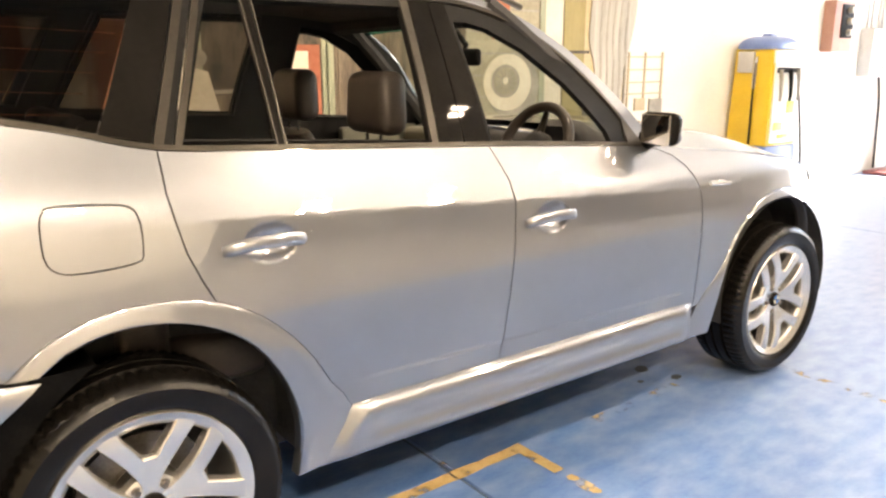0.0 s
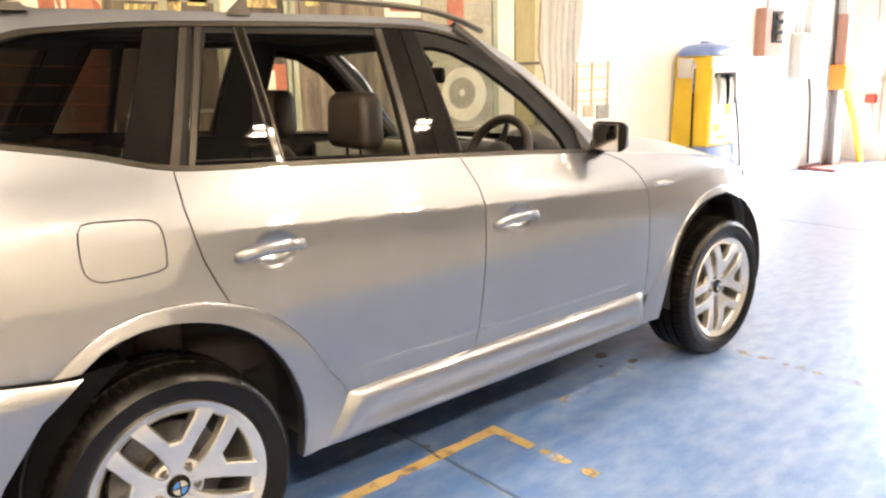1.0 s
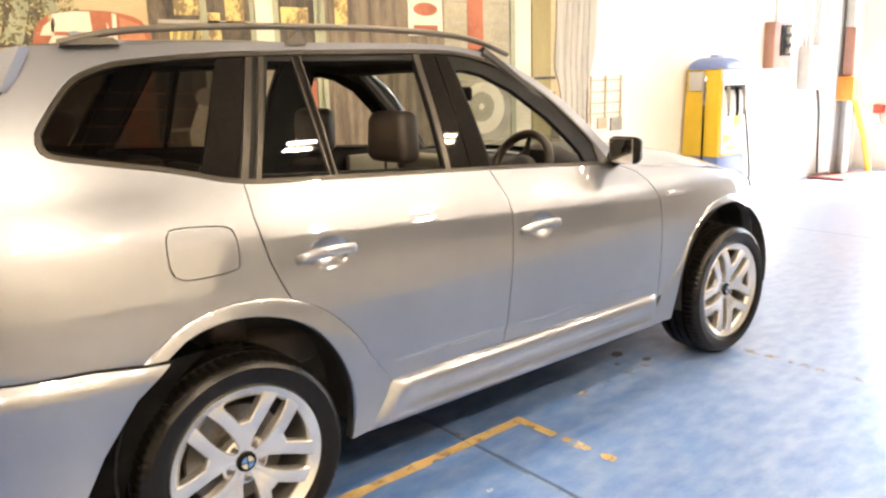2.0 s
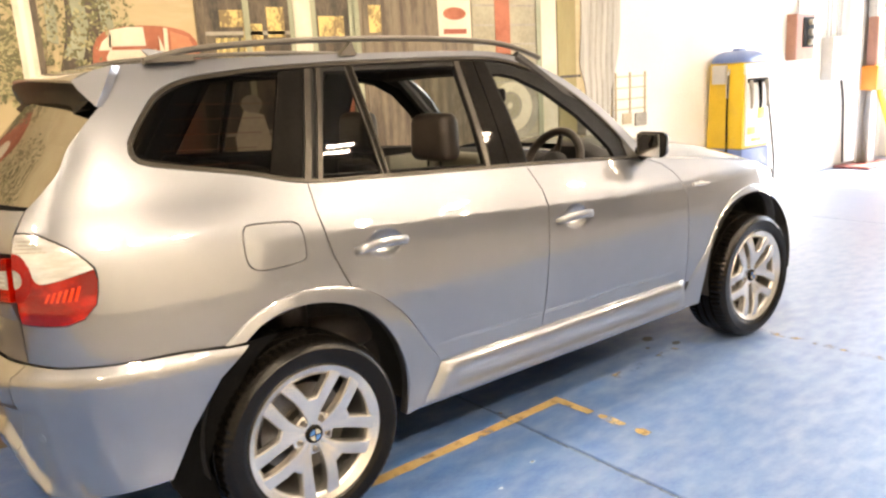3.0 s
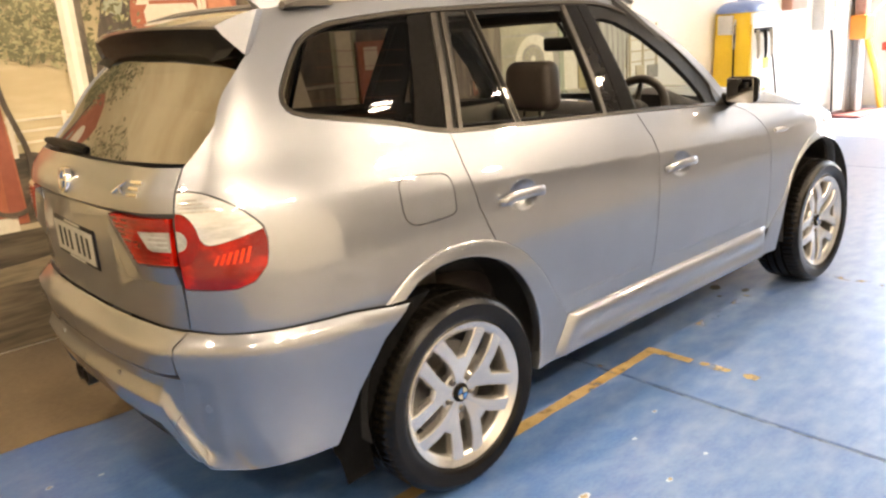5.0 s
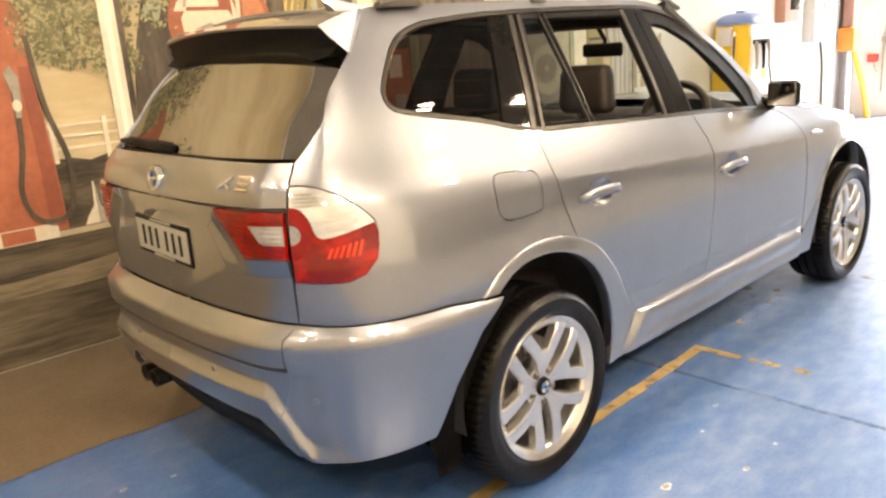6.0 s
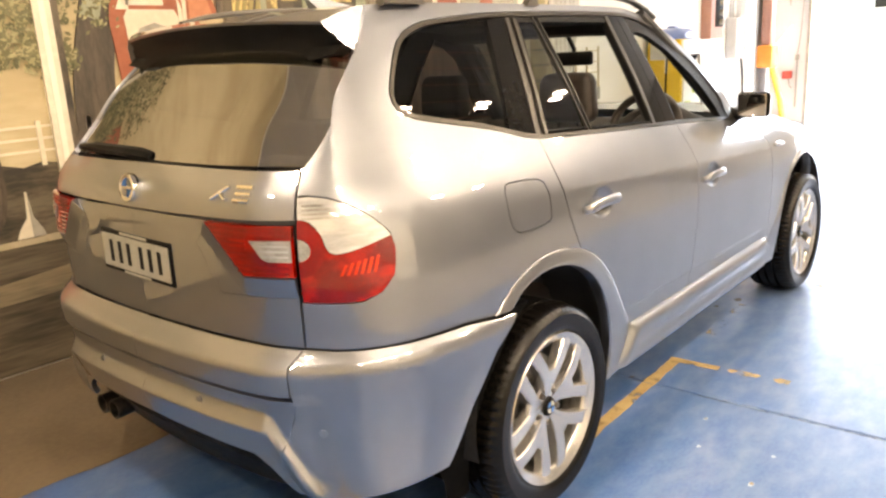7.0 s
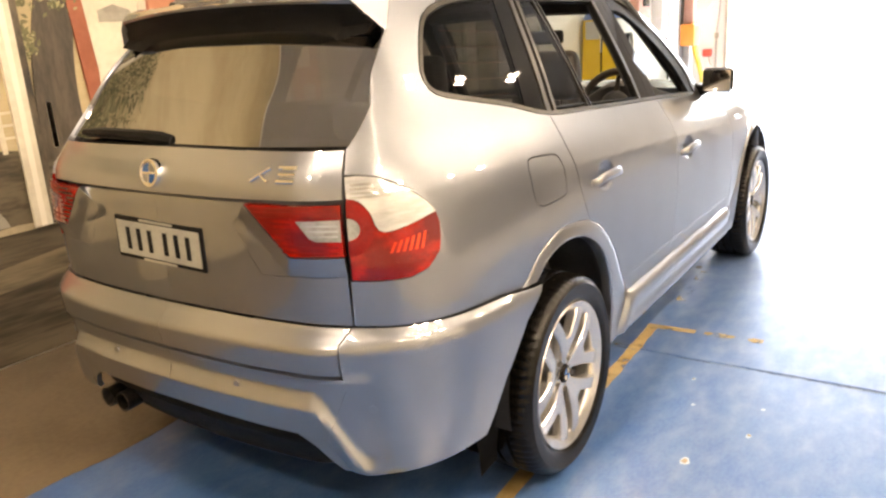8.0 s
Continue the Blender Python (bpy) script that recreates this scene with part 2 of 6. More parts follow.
f = [bm.verts.new((x, y, 0.003)) for x, y in edge] + [bm.verts.new((3.2, WALL_Y, 0.003)), bm.verts.new((-7.0, WALL_Y, 0.003))]
bm.faces.new(f)
solid("bare_floor_strip", bm, BEIGE_FLOOR, "bare tan concrete strip along the painted wall", "floor", kind="structure")


bm = bmesh.new()
edge = [(x, -3.05 + 0.02 * math.sin(2.3 * x) + 0.012 * math.sin(9 * x)) for x in np.linspace(10.9, -7.0, 60)]
bm.faces.new([bm.verts.new((x, y, 0.003)) for x, y in edge] + [bm.verts.new((-7.0, -8.19, 0.003)), bm.verts.new((10.9, -8.19, 0.003))])
bmesh.ops.recalc_face_normals(bm, faces=bm.faces[:])
solid("bare_aisle_floor", bm, mat("bare_grey_concrete", (0.215, 0.21, 0.205), (0.28, 0.272, 0.262), 0.6, 0, 2.5, 40), "bare grey concrete aisle behind the camera", "floor", kind="structure")


def line_mark(x0, y0, x1, y1, w, m):
    bm = bmesh.new()
    d = Vector((x1 - x0, y1 - y0, 0))
    nrm = Vector((-d.y, d.x, 0)).normalized() * w / 2
    k = max(2, int(d.length / 0.05))
    rows = []
    for i in range(k + 1):
        p = Vector((x0, y0, 0.002)) + d * i / k
        j = 1 + 0.10 * math.sin(7.3 * i) + 0.06 * math.sin(2.1 * i + 1)
        rows.append([p - nrm * j, p + nrm * j])
    grid(bm, rows)
    bmesh.ops.recalc_face_normals(bm, faces=bm.faces[:])
    part("floor_line", bm, m, floor)


CHIP = mat("bare_concrete_chip", (0.27, 0.20, 0.13), (0.36, 0.28, 0.19), 0.7, 0, 30, 120)
CHIP_EDGE = mat("flaked_paint_edge", (0.38, 0.44, 0.52), (0.50, 0.54, 0.60), 0.6, 0, 30, 120)
OIL = mat("dark_oil_mark", (0.012, 0.011, 0.010), (0.03, 0.027, 0.024), 0.3, 0, 20, 90)


def floor_spot(x, y, r, m, z, seed, squash=0.7):
    rr = random.Random(seed)
    bm = bmesh.new()
    n = 14
    rad = [r * rr.uniform(0.65, 1.15) for _ in range(n)]
    bm.faces.new([bm.verts.new((x + rad[k] * math.cos(2 * math.pi * k / n), y + squash * rad[k] * math.sin(2 * math.pi * k / n), z)) for k in range(n)])
    part("floor_chip", bm, m, floor)


for k, (x, y, r) in enumerate(((0.198, -1.22, 0.030), (0.618, -1.13, 0.014), (0.846, -1.068, 0.016), (0.695, -1.377, 0.014), (0.471, -1.373, 0.020), (-1.065, 0.278, 0.018), (-0.895, 0.221, 0.014))):
    floor_spot(x, y, r * 0.9, CHIP_EDGE, 0.0012, k)
    if r > 0.015:
        floor_spot(x, y, r * 0.58, CHIP, 0.0024, k + 40)
for k, (x, y, r) in enumerate(((2.32, -0.505, 0.045), (2.374, -0.661, 0.035), (2.20, -0.60, 0.02))):
    floor_spot(x, y, r, OIL, 0.0014, k + 80)
# Broken pale strip beside the joint: its edge highlight, painted as colour.
JOINT_EDGE = mat("joint_edge_highlight", (0.13, 0.19, 0.30), (0.22, 0.28, 0.36), 0.6, 0, 10, 60, alpha=(9.0, 0.40, 0.62))
line_mark(1.034, -0.60, 1.034, -3.0, 0.011, JOINT_EDGE)
line_mark(-1.2, -0.80, 1.375, -0.722, 0.055, OCHRE)
line_mark(1.35, -0.75, 1.355, -0.93, 0.046, OCHRE)
for k, (x, y, r) in enumerate(((1.360, -0.99, 0.022), (1.364, -1.09, 0.022), (1.368, -1.20, 0.028))):
    floor_spot(x, y, r, OCHRE, 0.0018, k + 120, 1.0)
line_mark(1.355, -0.93, 1.365, -1.24, 0.05, OCHRE_FAINT)
line_mark(1.05, -0.50, 1.052, -0.74, 0.030, OCHRE_WORN)
line_mark(1.75, -0.735, 2.30, -0.715, 0.05, OCHRE_FAINT)
line_mark(2.86, -0.85, 2.88, -1.7, 0.05, OCHRE_WORN)

bm = bmesh.new()
box(bm, (-7.2, WALL_Y, -0.1), (11.2, WALL_Y + 0.2, 4.4))
solid("wall_north", bm, WHITE_WALL, "long white painted wall beside the car", "wall", kind="structure")
bm = bmesh.new()
box(bm, (-7.4, -8.2, -0.1), (-7.2, WALL_Y + 0.2, 4.4))
solid("wall_west", bm, CREAM_WALL, "cream painted end wall behind the camera", "wall", kind="structure")
# Unseen opposite wall; this half is kept white to brighten the car's rear flank.
bm = bmesh.new()
box(bm, (-7.4, -8.4, -0.1), (2.2, -8.2, 4.4))
solid("wall_south_pale", bm, WHITE_WALL, "unseen white wall opposite the painted picture, added to brighten the rear flank", "wall", kind="structure")
# The unseen wall's other half is kept dark to dim the doors' reflections.
bm = bmesh.new()
box(bm, (2.2, -8.4, -0.1), (11.2, -8.2, 4.4))
solid("wall_south_dull", bm, DIM_WALL, "unseen dull brown-grey wall opposite the painted picture, added to dim the doors", "wall", kind="structure")
bm = bmesh.new()
box(bm, (11.0, 1.33, -0.1), (11.2, WALL_Y, 4.4))
box(bm, (11.0, -8.2, -0.1), (11.2, -2.5, 4.4))
box(bm, (11.0, -2.5, 3.7), (11.2, 1.33, 4.4))
solid("wall_east", bm, GREY_WALL, "pale grey front wall round the wide open doorway", "wall", kind="structure")
bm = bmesh.new()
box(bm, (-7.4, -8.4, 4.4), (11.2, WALL_Y + 0.2, 4.5))
solid("ceiling", bm, CEIL, "dull grey sheeted workshop ceiling", "ceiling", kind="structure")

# compact twin-strip lamps
STRIP = glow("lamp_strip", (1.0, 0.865, 0.69), 36.0)
WHITE_METAL = mat("white_enamel", (0.75, 0.74, 0.70), (0.8, 0.79, 0.75), 0.4, 0, 5, 60)
first = None
# In the -0.5 row, the two behind the tail are added to light it.
for ix, iy in [(x, -3.3) for x in (-1.0, 2.45, 4.5, 6.5)] + [(x, -5.4) for x in (-4.0, -1.8, -0.7, 0.4, 3.5, 5.4)] + [(x, -0.5) for x in (-4.2, -2.2, 2.6)]:
    if first is None:
        first = base("ceiling_lamp", (0, 0, 4.4), "white twin-strip lamp on the ceiling", "ceiling light", "workshop lamps")
        bm = bmesh.new()
        box(bm, (-0.20, -0.17, 4.32), (0.20, 0.17, 4.40), 0.012)
        part("housing", bm, WHITE_METAL, first)
        for dy in (-0.095, 0.095):
            bm = bmesh.new()
            box(bm, (-0.165, dy - 0.042, 4.30), (0.165, dy + 0.042, 4.325), 0.008)
            part("strip", bm, STRIP, first)
        first.matrix_basis = Matrix.Translation((ix, iy, 4.4))
    else:
        copy_thing(first, Matrix.Translation((ix, iy, 4.4)))

# ---------------------------------------------------------------- painted picture on the long wall
mural = base("wall_mural", (0, WALL_Y, 0), "large sepia roadside petrol station painting covering the wall", "mural")
M_SKY = mat("mural_sky", (0.46, 0.37, 0.215), (0.57, 0.48, 0.30), 0.55, 0, 1.2, 14, stretch=(0.5, 1, 2))
M_SAND = mat("mural_sand", (0.43, 0.35, 0.20), (0.53, 0.44, 0.28), 0.55, 0, 2.0, 18, stretch=(0.4, 1, 3))
M_ROAD = mat("mural_road", (0.036, 0.028, 0.018), (0.15, 0.118, 0.076), 0.55, 0, 2.6, 16, stretch=(0.30, 1, 3.0), spread=(0.36, 0.62))
M_SCRUB = mat("mural_scrub", (0.036, 0.029, 0.019), (0.14, 0.112, 0.072), 0.55, 0, 5.0, 30, stretch=(0.5, 1, 2.0), spread=(0.36, 0.62))
M_KERB = mat("mural_kerb", (0.40, 0.33, 0.21), (0.50, 0.42, 0.28), 0.55, 0, 4, 30)
M_WHITE = mat("mural_white", (0.60, 0.54, 0.42), (0.72, 0.66, 0.53), 0.55, 0, 4, 30)
M_RED = mat("mural_red", (0.30, 0.088, 0.042), (0.42, 0.135, 0.07), 0.55, 0, 3, 25)
M_TERRA = mat("mural_terracotta", (0.44, 0.17, 0.085), (0.54, 0.23, 0.12), 0.55, 0, 3, 25)
M_RED_D = mat("mural_red_shade", (0.24, 0.065, 0.036), (0.31, 0.09, 0.05), 0.55, 0, 3, 25)
M_LEAF = mat("mural_leaves", (0.085, 0.085, 0.035), (0.20, 0.18, 0.085), 0.55, 0, 14, 60)
M_LEAF_L = mat("mural_pale_leaves", (0.30, 0.28, 0.14), (0.42, 0.38, 0.21), 0.55, 0, 14, 60)
M_BARK = mat("mural_bark", (0.048, 0.037, 0.026), (0.10, 0.078, 0.053), 0.55, 0, 8, 40, stretch=(3, 1, 0.6))
M_SAGE = mat("mural_sage", (0.26, 0.28, 0.19), (0.36, 0.37, 0.26), 0.55, 0, 5, 30, stretch=(2, 1, 0.6))
M_DARK = mat("mural_dark", (0.028, 0.023, 0.017), (0.13, 0.10, 0.065), 0.55, 0, 5, 30, stretch=(2, 1, 0.7))
M_STEEL = mat("mural_grey", (0.26, 0.24, 0.20), (0.38, 0.35, 0.29), 0.55, 0, 5, 30)
M_YEL = mat("mural_yellow", (0.20, 0.14, 0.06), (0.66, 0.50, 0.19), 0.55, 0, 7, 40, stretch=(1.5, 1, 1), spread=(0.40, 0.54))
M_WOOD = mat("mural_brown_boards", (0.075, 0.057, 0.038), (0.22, 0.175, 0.12), 0.55, 0, 3, 30, stretch=(6, 1, 0.5))
M_BLOCK = mat("mural_block_wall", (0.28, 0.255, 0.18), (0.40, 0.365, 0.26), 0.55, 0, 3, 30)
M_OLIVE = mat("mural_olive", (0.25, 0.20, 0.075), (0.33, 0.27, 0.11), 0.55, 0, 3, 30, stretch=(3, 1, 0.5))


def painted(name, pts, m, layer, label=""):
    bm = bmesh.new()
    slab(bm, [(float(x), float(z)) for x, z in pts], WALL_Y - 0.0040 - 0.0022 * layer, WALL_Y - 0.0006)
    return part(name, bm, m, mural, label, smooth=None)


def rect(x0, x1, z0, z1):
    return [(x0, z0), (x1, z0), (x1, z1), (x0, z1)]


def ring(cx, cz, rx, rz, n=28):
    return [(cx + rx * math.cos(2 * math.pi * k / n), cz + rz * math.sin(2 * math.pi * k / n)) for k in range(n)]


def ribbon(pts, w):
    pts = spline(pts, 0.03)
    left, right = [], []
    for i, p in enumerate(pts):
        a, b = pts[max(i - 1, 0)], pts[min(i + 1, len(pts) - 1)]
        d = math.hypot(b[0] - a[0], b[1] - a[1]) or 1
        nx, nz = -(b[1] - a[1]) / d * w / 2, (b[0] - a[0]) / d * w / 2
        left.append((p[0] + nx, p[1] + nz))
        right.append((p[0] - nx, p[1] - nz))
    return left + right[::-1]


def wavy(x0, x1, z0, z1, amp, seed):
    r = random.Random(seed)
    top = [(x, z1 + r.uniform(-amp, amp)) for x in np.linspace(x1, x0, int((x1 - x0) / 0.09))]
    return [(x0, z0), (x1, z0)] + top


painted("painted_sky", rect(-7.1, 4.95, 1.05, 4.36), M_SKY, 0)
painted("painted_plain", wavy(-7.1, 0.9, 0.98, 1.14, 0.012, 1), M_SAND, 1)
painted("painted_sand_flat", wavy(-7.1, -1.36, 0.50, 1.0, 0.01, 5), M_SAND, 3)
painted("painted_sand_foreground", wavy(-7.1, -1.9, 0.10, 0.56, 0.012, 6), M_SAND, 4)
painted("painted_scrub", wavy(-1.4, 4.6, 0.66, 1.045, 0.022, 2), M_SCRUB, 2)
painted("painted_road", rect(-7.1, 4.95, 0.01, 0.66), M_ROAD, 1)
painted("painted_track", [(x, 0.40 + 0.03 * math.sin(2.3 * x)) for x in np.linspace(-7.1, 3.0, 40)] + [(x, 0.50 + 0.035 * math.sin(2.9 * x + 1)) for x in np.linspace(3.0, -7.1, 40)], mat("mural_track", (0.085, 0.067, 0.042), (0.25, 0.20, 0.125), 0.55, 0, 3.0, 20, stretch=(0.3, 1, 3), spread=(0.36, 0.62)), 2)
painted("painted_kerb", wavy(-7.1, 4.6, 0.652, 0.685, 0.004, 4), M_KERB, 3)
for z in (1.115, 1.175, 1.235):
    painted("painted_fence_rail", rect(-2.6, -0.10, z - 0.006, z + 0.006), M_WHITE, 3)
for x in (-2.4, -2.0, -1.6, -1.2, -0.98, -0.56, -0.28, -0.02):
    painted("painted_fence_post", rect(x - 0.012, x + 0.012, 1.04, 1.262), M_WHITE, 4)
# tree
painted("painted_trunk", spline([(-0.085, 0.98), (-0.075, 1.35), (-0.03, 1.62), (0.06, 2.0), (0.08, 2.7), (0.34, 2.7), (0.30, 2.1), (0.235, 1.8), (0.165, 1.5), (0.15, 1.2), (0.19, 0.98)], 0.08), M_BARK, 4)
for pts in ([(0.02, 1.78), (0.10, 1.95), (0.08, 2.2), (0.16, 2.2), (0.18, 1.95), (0.12, 1.74)], [(0.20, 1.60), (0.26, 1.86), (0.24, 2.2), (0.31, 2.2), (0.33, 1.86), (0.27, 1.58)], [(-0.06, 1.86), (-0.03, 2.3), (0.02, 2.3), (0.0, 1.84)]):
    painted("painted_bark_light", pts, M_SAGE, 5)
for sx, sz, sr, cnt, seed in ((-0.36, 1.74, 0.26, 1500, 11), (-0.15, 1.56, 0.12, 420, 14), (0.12, 1.95, 0.30, 500, 12), (-1.6, 1.9, 0.55, 1500, 13), (-0.45, 2.1, 0.35, 900, 15)):
    r = random.Random(seed)
    for m, share, nm in ((M_LEAF, 0.7, "painted_leaves"), (M_LEAF_L, 0.3, "painted_pale_leaves")):
        bm = bmesh.new()
        for _ in range(int(cnt * share)):
            a, d = r.uniform(0, 6.283), sr * math.sqrt(r.random()) * r.uniform(0.75, 1.15)
            x, z, s, t = sx + d * math.cos(a) * 1.1, sz + d * math.sin(a) * 0.85, r.uniform(0.006, 0.017), r.uniform(0, 3.14)
            y = WALL_Y - 0.0145 - r.uniform(0, 0.004)
            bm.faces.new([bm.verts.new((x + s * k * math.cos(t + b), y, z + s * k * math.sin(t + b))) for b, k in ((0, 1.4), (1.2, 0.6), (2.4, 0.8), (3.14, 1.3), (4.2, 0.7), (5.2, 0.6))])
        for f_ in bm.faces:
            f_.normal_update()
            if f_.normal.y > 0:
                f_.normal_flip()
        tagged(part(nm, bm, m, mural, smooth=None), kind="stuff")
# pole
painted("painted_pole", rect(-0.215, -0.125, 0.66, 3.2), M_WHITE, 9)
painted("painted_pole_shade", rect(-0.125, -0.090, 0.66, 3.2), M_DARK, 9)
painted("painted_pole_glint", rect(-0.185, -0.155, 0.66, 3.2), mat("mural_bright", (0.80, 0.75, 0.64), (0.84, 0.79, 0.68), 0.5, 0, 4, 30), 10)
# red pump with its hose
painted("painted_red_pump", [(-1.04, 0.69), (-0.565, 0.69), (-0.575, 1.10), (-0.60, 1.55), (-0.59, 1.80), (-0.63, 1.87), (-0.78, 1.90), (-0.92, 1.87), (-0.97, 1.80), (-0.96, 1.40), (-1.02, 1.0)], M_RED, 5)
painted("painted_pump_shade", [(-0.655, 0.72), (-0.575, 0.72), (-0.585, 1.10), (-0.605, 1.55), (-0.66, 1.55), (-0.65, 1.1)], M_RED_D, 6)
painted("painted_pump_base", rect(-1.12, -0.62, 0.655, 0.735), M_WHITE, 6)
painted("painted_pump_base_red", rect(-0.90, -0.74, 0.66, 0.73), M_RED, 7)
painted("painted_dial", ring(-0.83, 1.62, 0.085, 0.10), M_WHITE, 6)
painted("painted_hose", ribbon([(-0.70, 1.45), (-0.715, 1.15), (-0.76, 0.92), (-0.72, 0.78), (-0.62, 0.745), (-0.53, 0.80), (-0.50, 1.05), (-0.57, 1.35), (-0.60, 1.70)], 0.026), M_BARK, 8)
painted("painted_nozzle", [(-0.735, 1.52), (-0.70, 1.56), (-0.67, 1.50), (-0.675, 1.40), (-0.69, 1.30), (-0.715, 1.30), (-0.71, 1.42)], M_STEEL, 9)
painted("painted_nozzle_band", ring(-0.70, 1.36, 0.022, 0.03, 12), M_WHITE, 10)
painted("painted_funnel", [(-0.475, 0.69), (-0.335, 0.69), (-0.352, 0.735), (-0.385, 0.79), (-0.398, 0.92), (-0.406, 0.92), (-0.415, 0.79), (-0.455, 0.735)], M_WHITE, 6)
painted("painted_funnel_shade", [(-0.40, 0.69), (-0.335, 0.69), (-0.352, 0.735), (-0.388, 0.79), (-0.40, 0.92)], M_STEEL, 7)
# second pump, behind the car's tail
painted("painted_pump_body", spline([(0.20, 0.68), (0.80, 0.68), (0.79, 1.2), (0.83, 1.66), (0.84, 1.80), (0.79, 1.89), (0.68, 1.93), (0.50, 1.945), (0.32, 1.93), (0.215, 1.875), (0.175, 1.76), (0.185, 1.6), (0.215, 1.2)], 0.05), M_RED, 6)
painted("painted_pump_face", [(0.28, 0.95), (0.57, 0.95), (0.565, 1.40), (0.585, 1.76), (0.56, 1.80), (0.28, 1.80), (0.255, 1.76), (0.285, 1.4)], M_WHITE, 7)
painted("painted_pump_crown", [(0.275, 1.822), (0.50, 1.822), (0.495, 1.936), (0.40, 1.936), (0.29, 1.918)], M_WHITE, 7)
painted("painted_pump_stripe", [(0.61, 1.70), (0.635, 1.70), (0.645, 1.925), (0.62, 1.93)], M_WHITE, 8)
painted("painted_pump_window", [(0.335, 1.64), (0.53, 1.64), (0.53, 1.70), (0.43, 1.73), (0.335, 1.70)], M_STEEL, 8)
painted("painted_pump_side", [(0.62, 0.70), (0.79, 0.70), (0.765, 1.2), (0.82, 1.75), (0.78, 1.87), (0.66, 1.91), (0.64, 1.2)], M_TERRA, 7)
painted("painted_pump_cheek", [(0.215, 1.80), (0.29, 1.80), (0.30, 1.90), (0.24, 1.85)], M_WHITE, 7)
painted("painted_pump_edge", [(0.585, 0.95), (0.615, 0.95), (0.61, 1.80), (0.585, 1.88)], M_WHITE, 8)
painted("painted_bars", rect(0.36, 0.50, 1.30, 1.36), M_STEEL, 8)
painted("painted_bars", rect(0.38, 0.48, 1.20, 1.24), M_STEEL, 8)
# building front
painted("painted_facade", rect(0.84, 4.40, 0.69, 3.4), M_WOOD, 4)
painted("painted_glass", rect(0.90, 1.52, 1.20, 2.6), M_DARK, 5)
painted("painted_glass", rect(1.70, 2.00, 1.20, 2.6), M_DARK, 5)
for x0, x1, z0, z1 in ((0.96, 1.10, 1.72, 1.86), (1.16, 1.30, 1.70, 1.95), (1.34, 1.47, 1.86, 2.06), (1.0, 1.2, 1.93, 2.04), (1.74, 1.95, 1.86, 2.0)):
    painted("painted_lamp_glow", rect(x0, x1, z0, z1), M_YEL, 6)
for k in range(4):
    painted("painted_yellow_stripe", [(0.95 + 0.05 * k, 1.70), (0.98 + 0.05 * k, 1.70), (1.02 + 0.05 * k, 1.86), (0.99 + 0.05 * k, 1.86)], M_OLIVE, 7)
for x in (0.87, 1.19, 1.53, 1.70, 2.02):
    painted("painted_window_post", rect(x - 0.022, x + 0.022, 0.69, 2.9), M_SAGE if x > 1.0 else M_DARK, 7)
for z in (1.22, 1.64, 1.89, 2.25):
    painted("painted_window_bar", rect(0.86, 1.52, z - 0.012, z + 0.012), M_STEEL, 6)
painted("painted_column", rect(1.545, 1.68, 0.69, 3.0), M_WHITE, 7)
painted("painted_column", rect(2.03, 2.085, 0.69, 3.0), M_SAGE, 7)
painted("painted_red_cabinet", rect(1.70, 1.985, 0.72, 1.50), M_RED, 7)
painted("painted_cabinet_panel", rect(1.78, 1.90, 1.30, 1.46), M_WHITE, 8)
painted("painted_cabinet_panel", rect(1.82, 1.93, 1.02, 1.18), M_STEEL, 8)
painted("painted_bag", [(1.05, 0.80), (1.25, 0.80), (1.30, 1.10), (1.24, 1.34), (1.10, 1.38), (1.02, 1.20)], M_WHITE, 8)
painted("painted_bag_top", ring(1.16, 1.42, 0.08, 0.06, 14), M_STEEL, 8)
painted("painted_door", rect(2.12, 2.50, 0.70, 2.6), M_WOOD, 6)
painted("painted_lit_pane", rect(2.17, 2.28, 1.88, 2.08), M_YEL, 7)
painted("painted_boarding", rect(2.52, 3.10, 0.70, 1.80), M_WOOD, 6)
painted("painted_sign", rect(2.83, 3.17, 1.82, 2.14), M_WHITE, 7)
painted("painted_sign_mark", ring(3.0, 2.02, 0.12, 0.05, 18), M_RED, 8)
painted("painted_sign_mark", rect(2.88, 3.12, 1.86, 1.90), M_RED_D, 8)
painted("painted_block_wall", rect(3.19, 3.92, 0.70, 3.0), M_BLOCK, 5)
for i in range(11):
    painted("painted_block_joint", rect(3.19, 3.92, 0.80 + 0.16 * i, 0.815 + 0.16 * i), M_STEEL, 6)
painted("painted_red_pilaster", rect(3.44, 3.61, 1.55, 3.0), M_RED, 7)
painted("painted_tyre_white", ring(3.60, 1.23, 0.245, 0.215), M_WHITE, 8)
painted("painted_tyre_tread", ring(3.66, 1.20, 0.27, 0.245), M_STEEL, 7)
painted("painted_hubcap", ring(3.575, 1.24, 0.145, 0.125), M_STEEL, 9)
painted("painted_hub_ring", ring(3.575, 1.24, 0.115, 0.10), M_BLOCK, 10)
painted("painted_hub_boss", ring(3.57, 1.245, 0.03, 0.028, 14), M_WHITE, 11)
for k in range(12):
    a = 2 * math.pi * k / 12
    painted("painted_wire", ribbon([(3.575 + 0.035 * math.cos(a), 1.24 + 0.03 * math.sin(a)), (3.575 + 0.108 * math.cos(a), 1.24 + 0.094 * math.sin(a))], 0.012), M_STEEL, 11)
painted("painted_column", rect(3.93, 4.18, 0.69, 3.2), M_WHITE, 6)
painted("painted_column_shade", rect(3.93, 3.99, 0.69, 3.2), M_SAGE, 7)
painted("painted_post", rect(4.20, 4.44, 0.69, 3.2), M_OLIVE, 6)
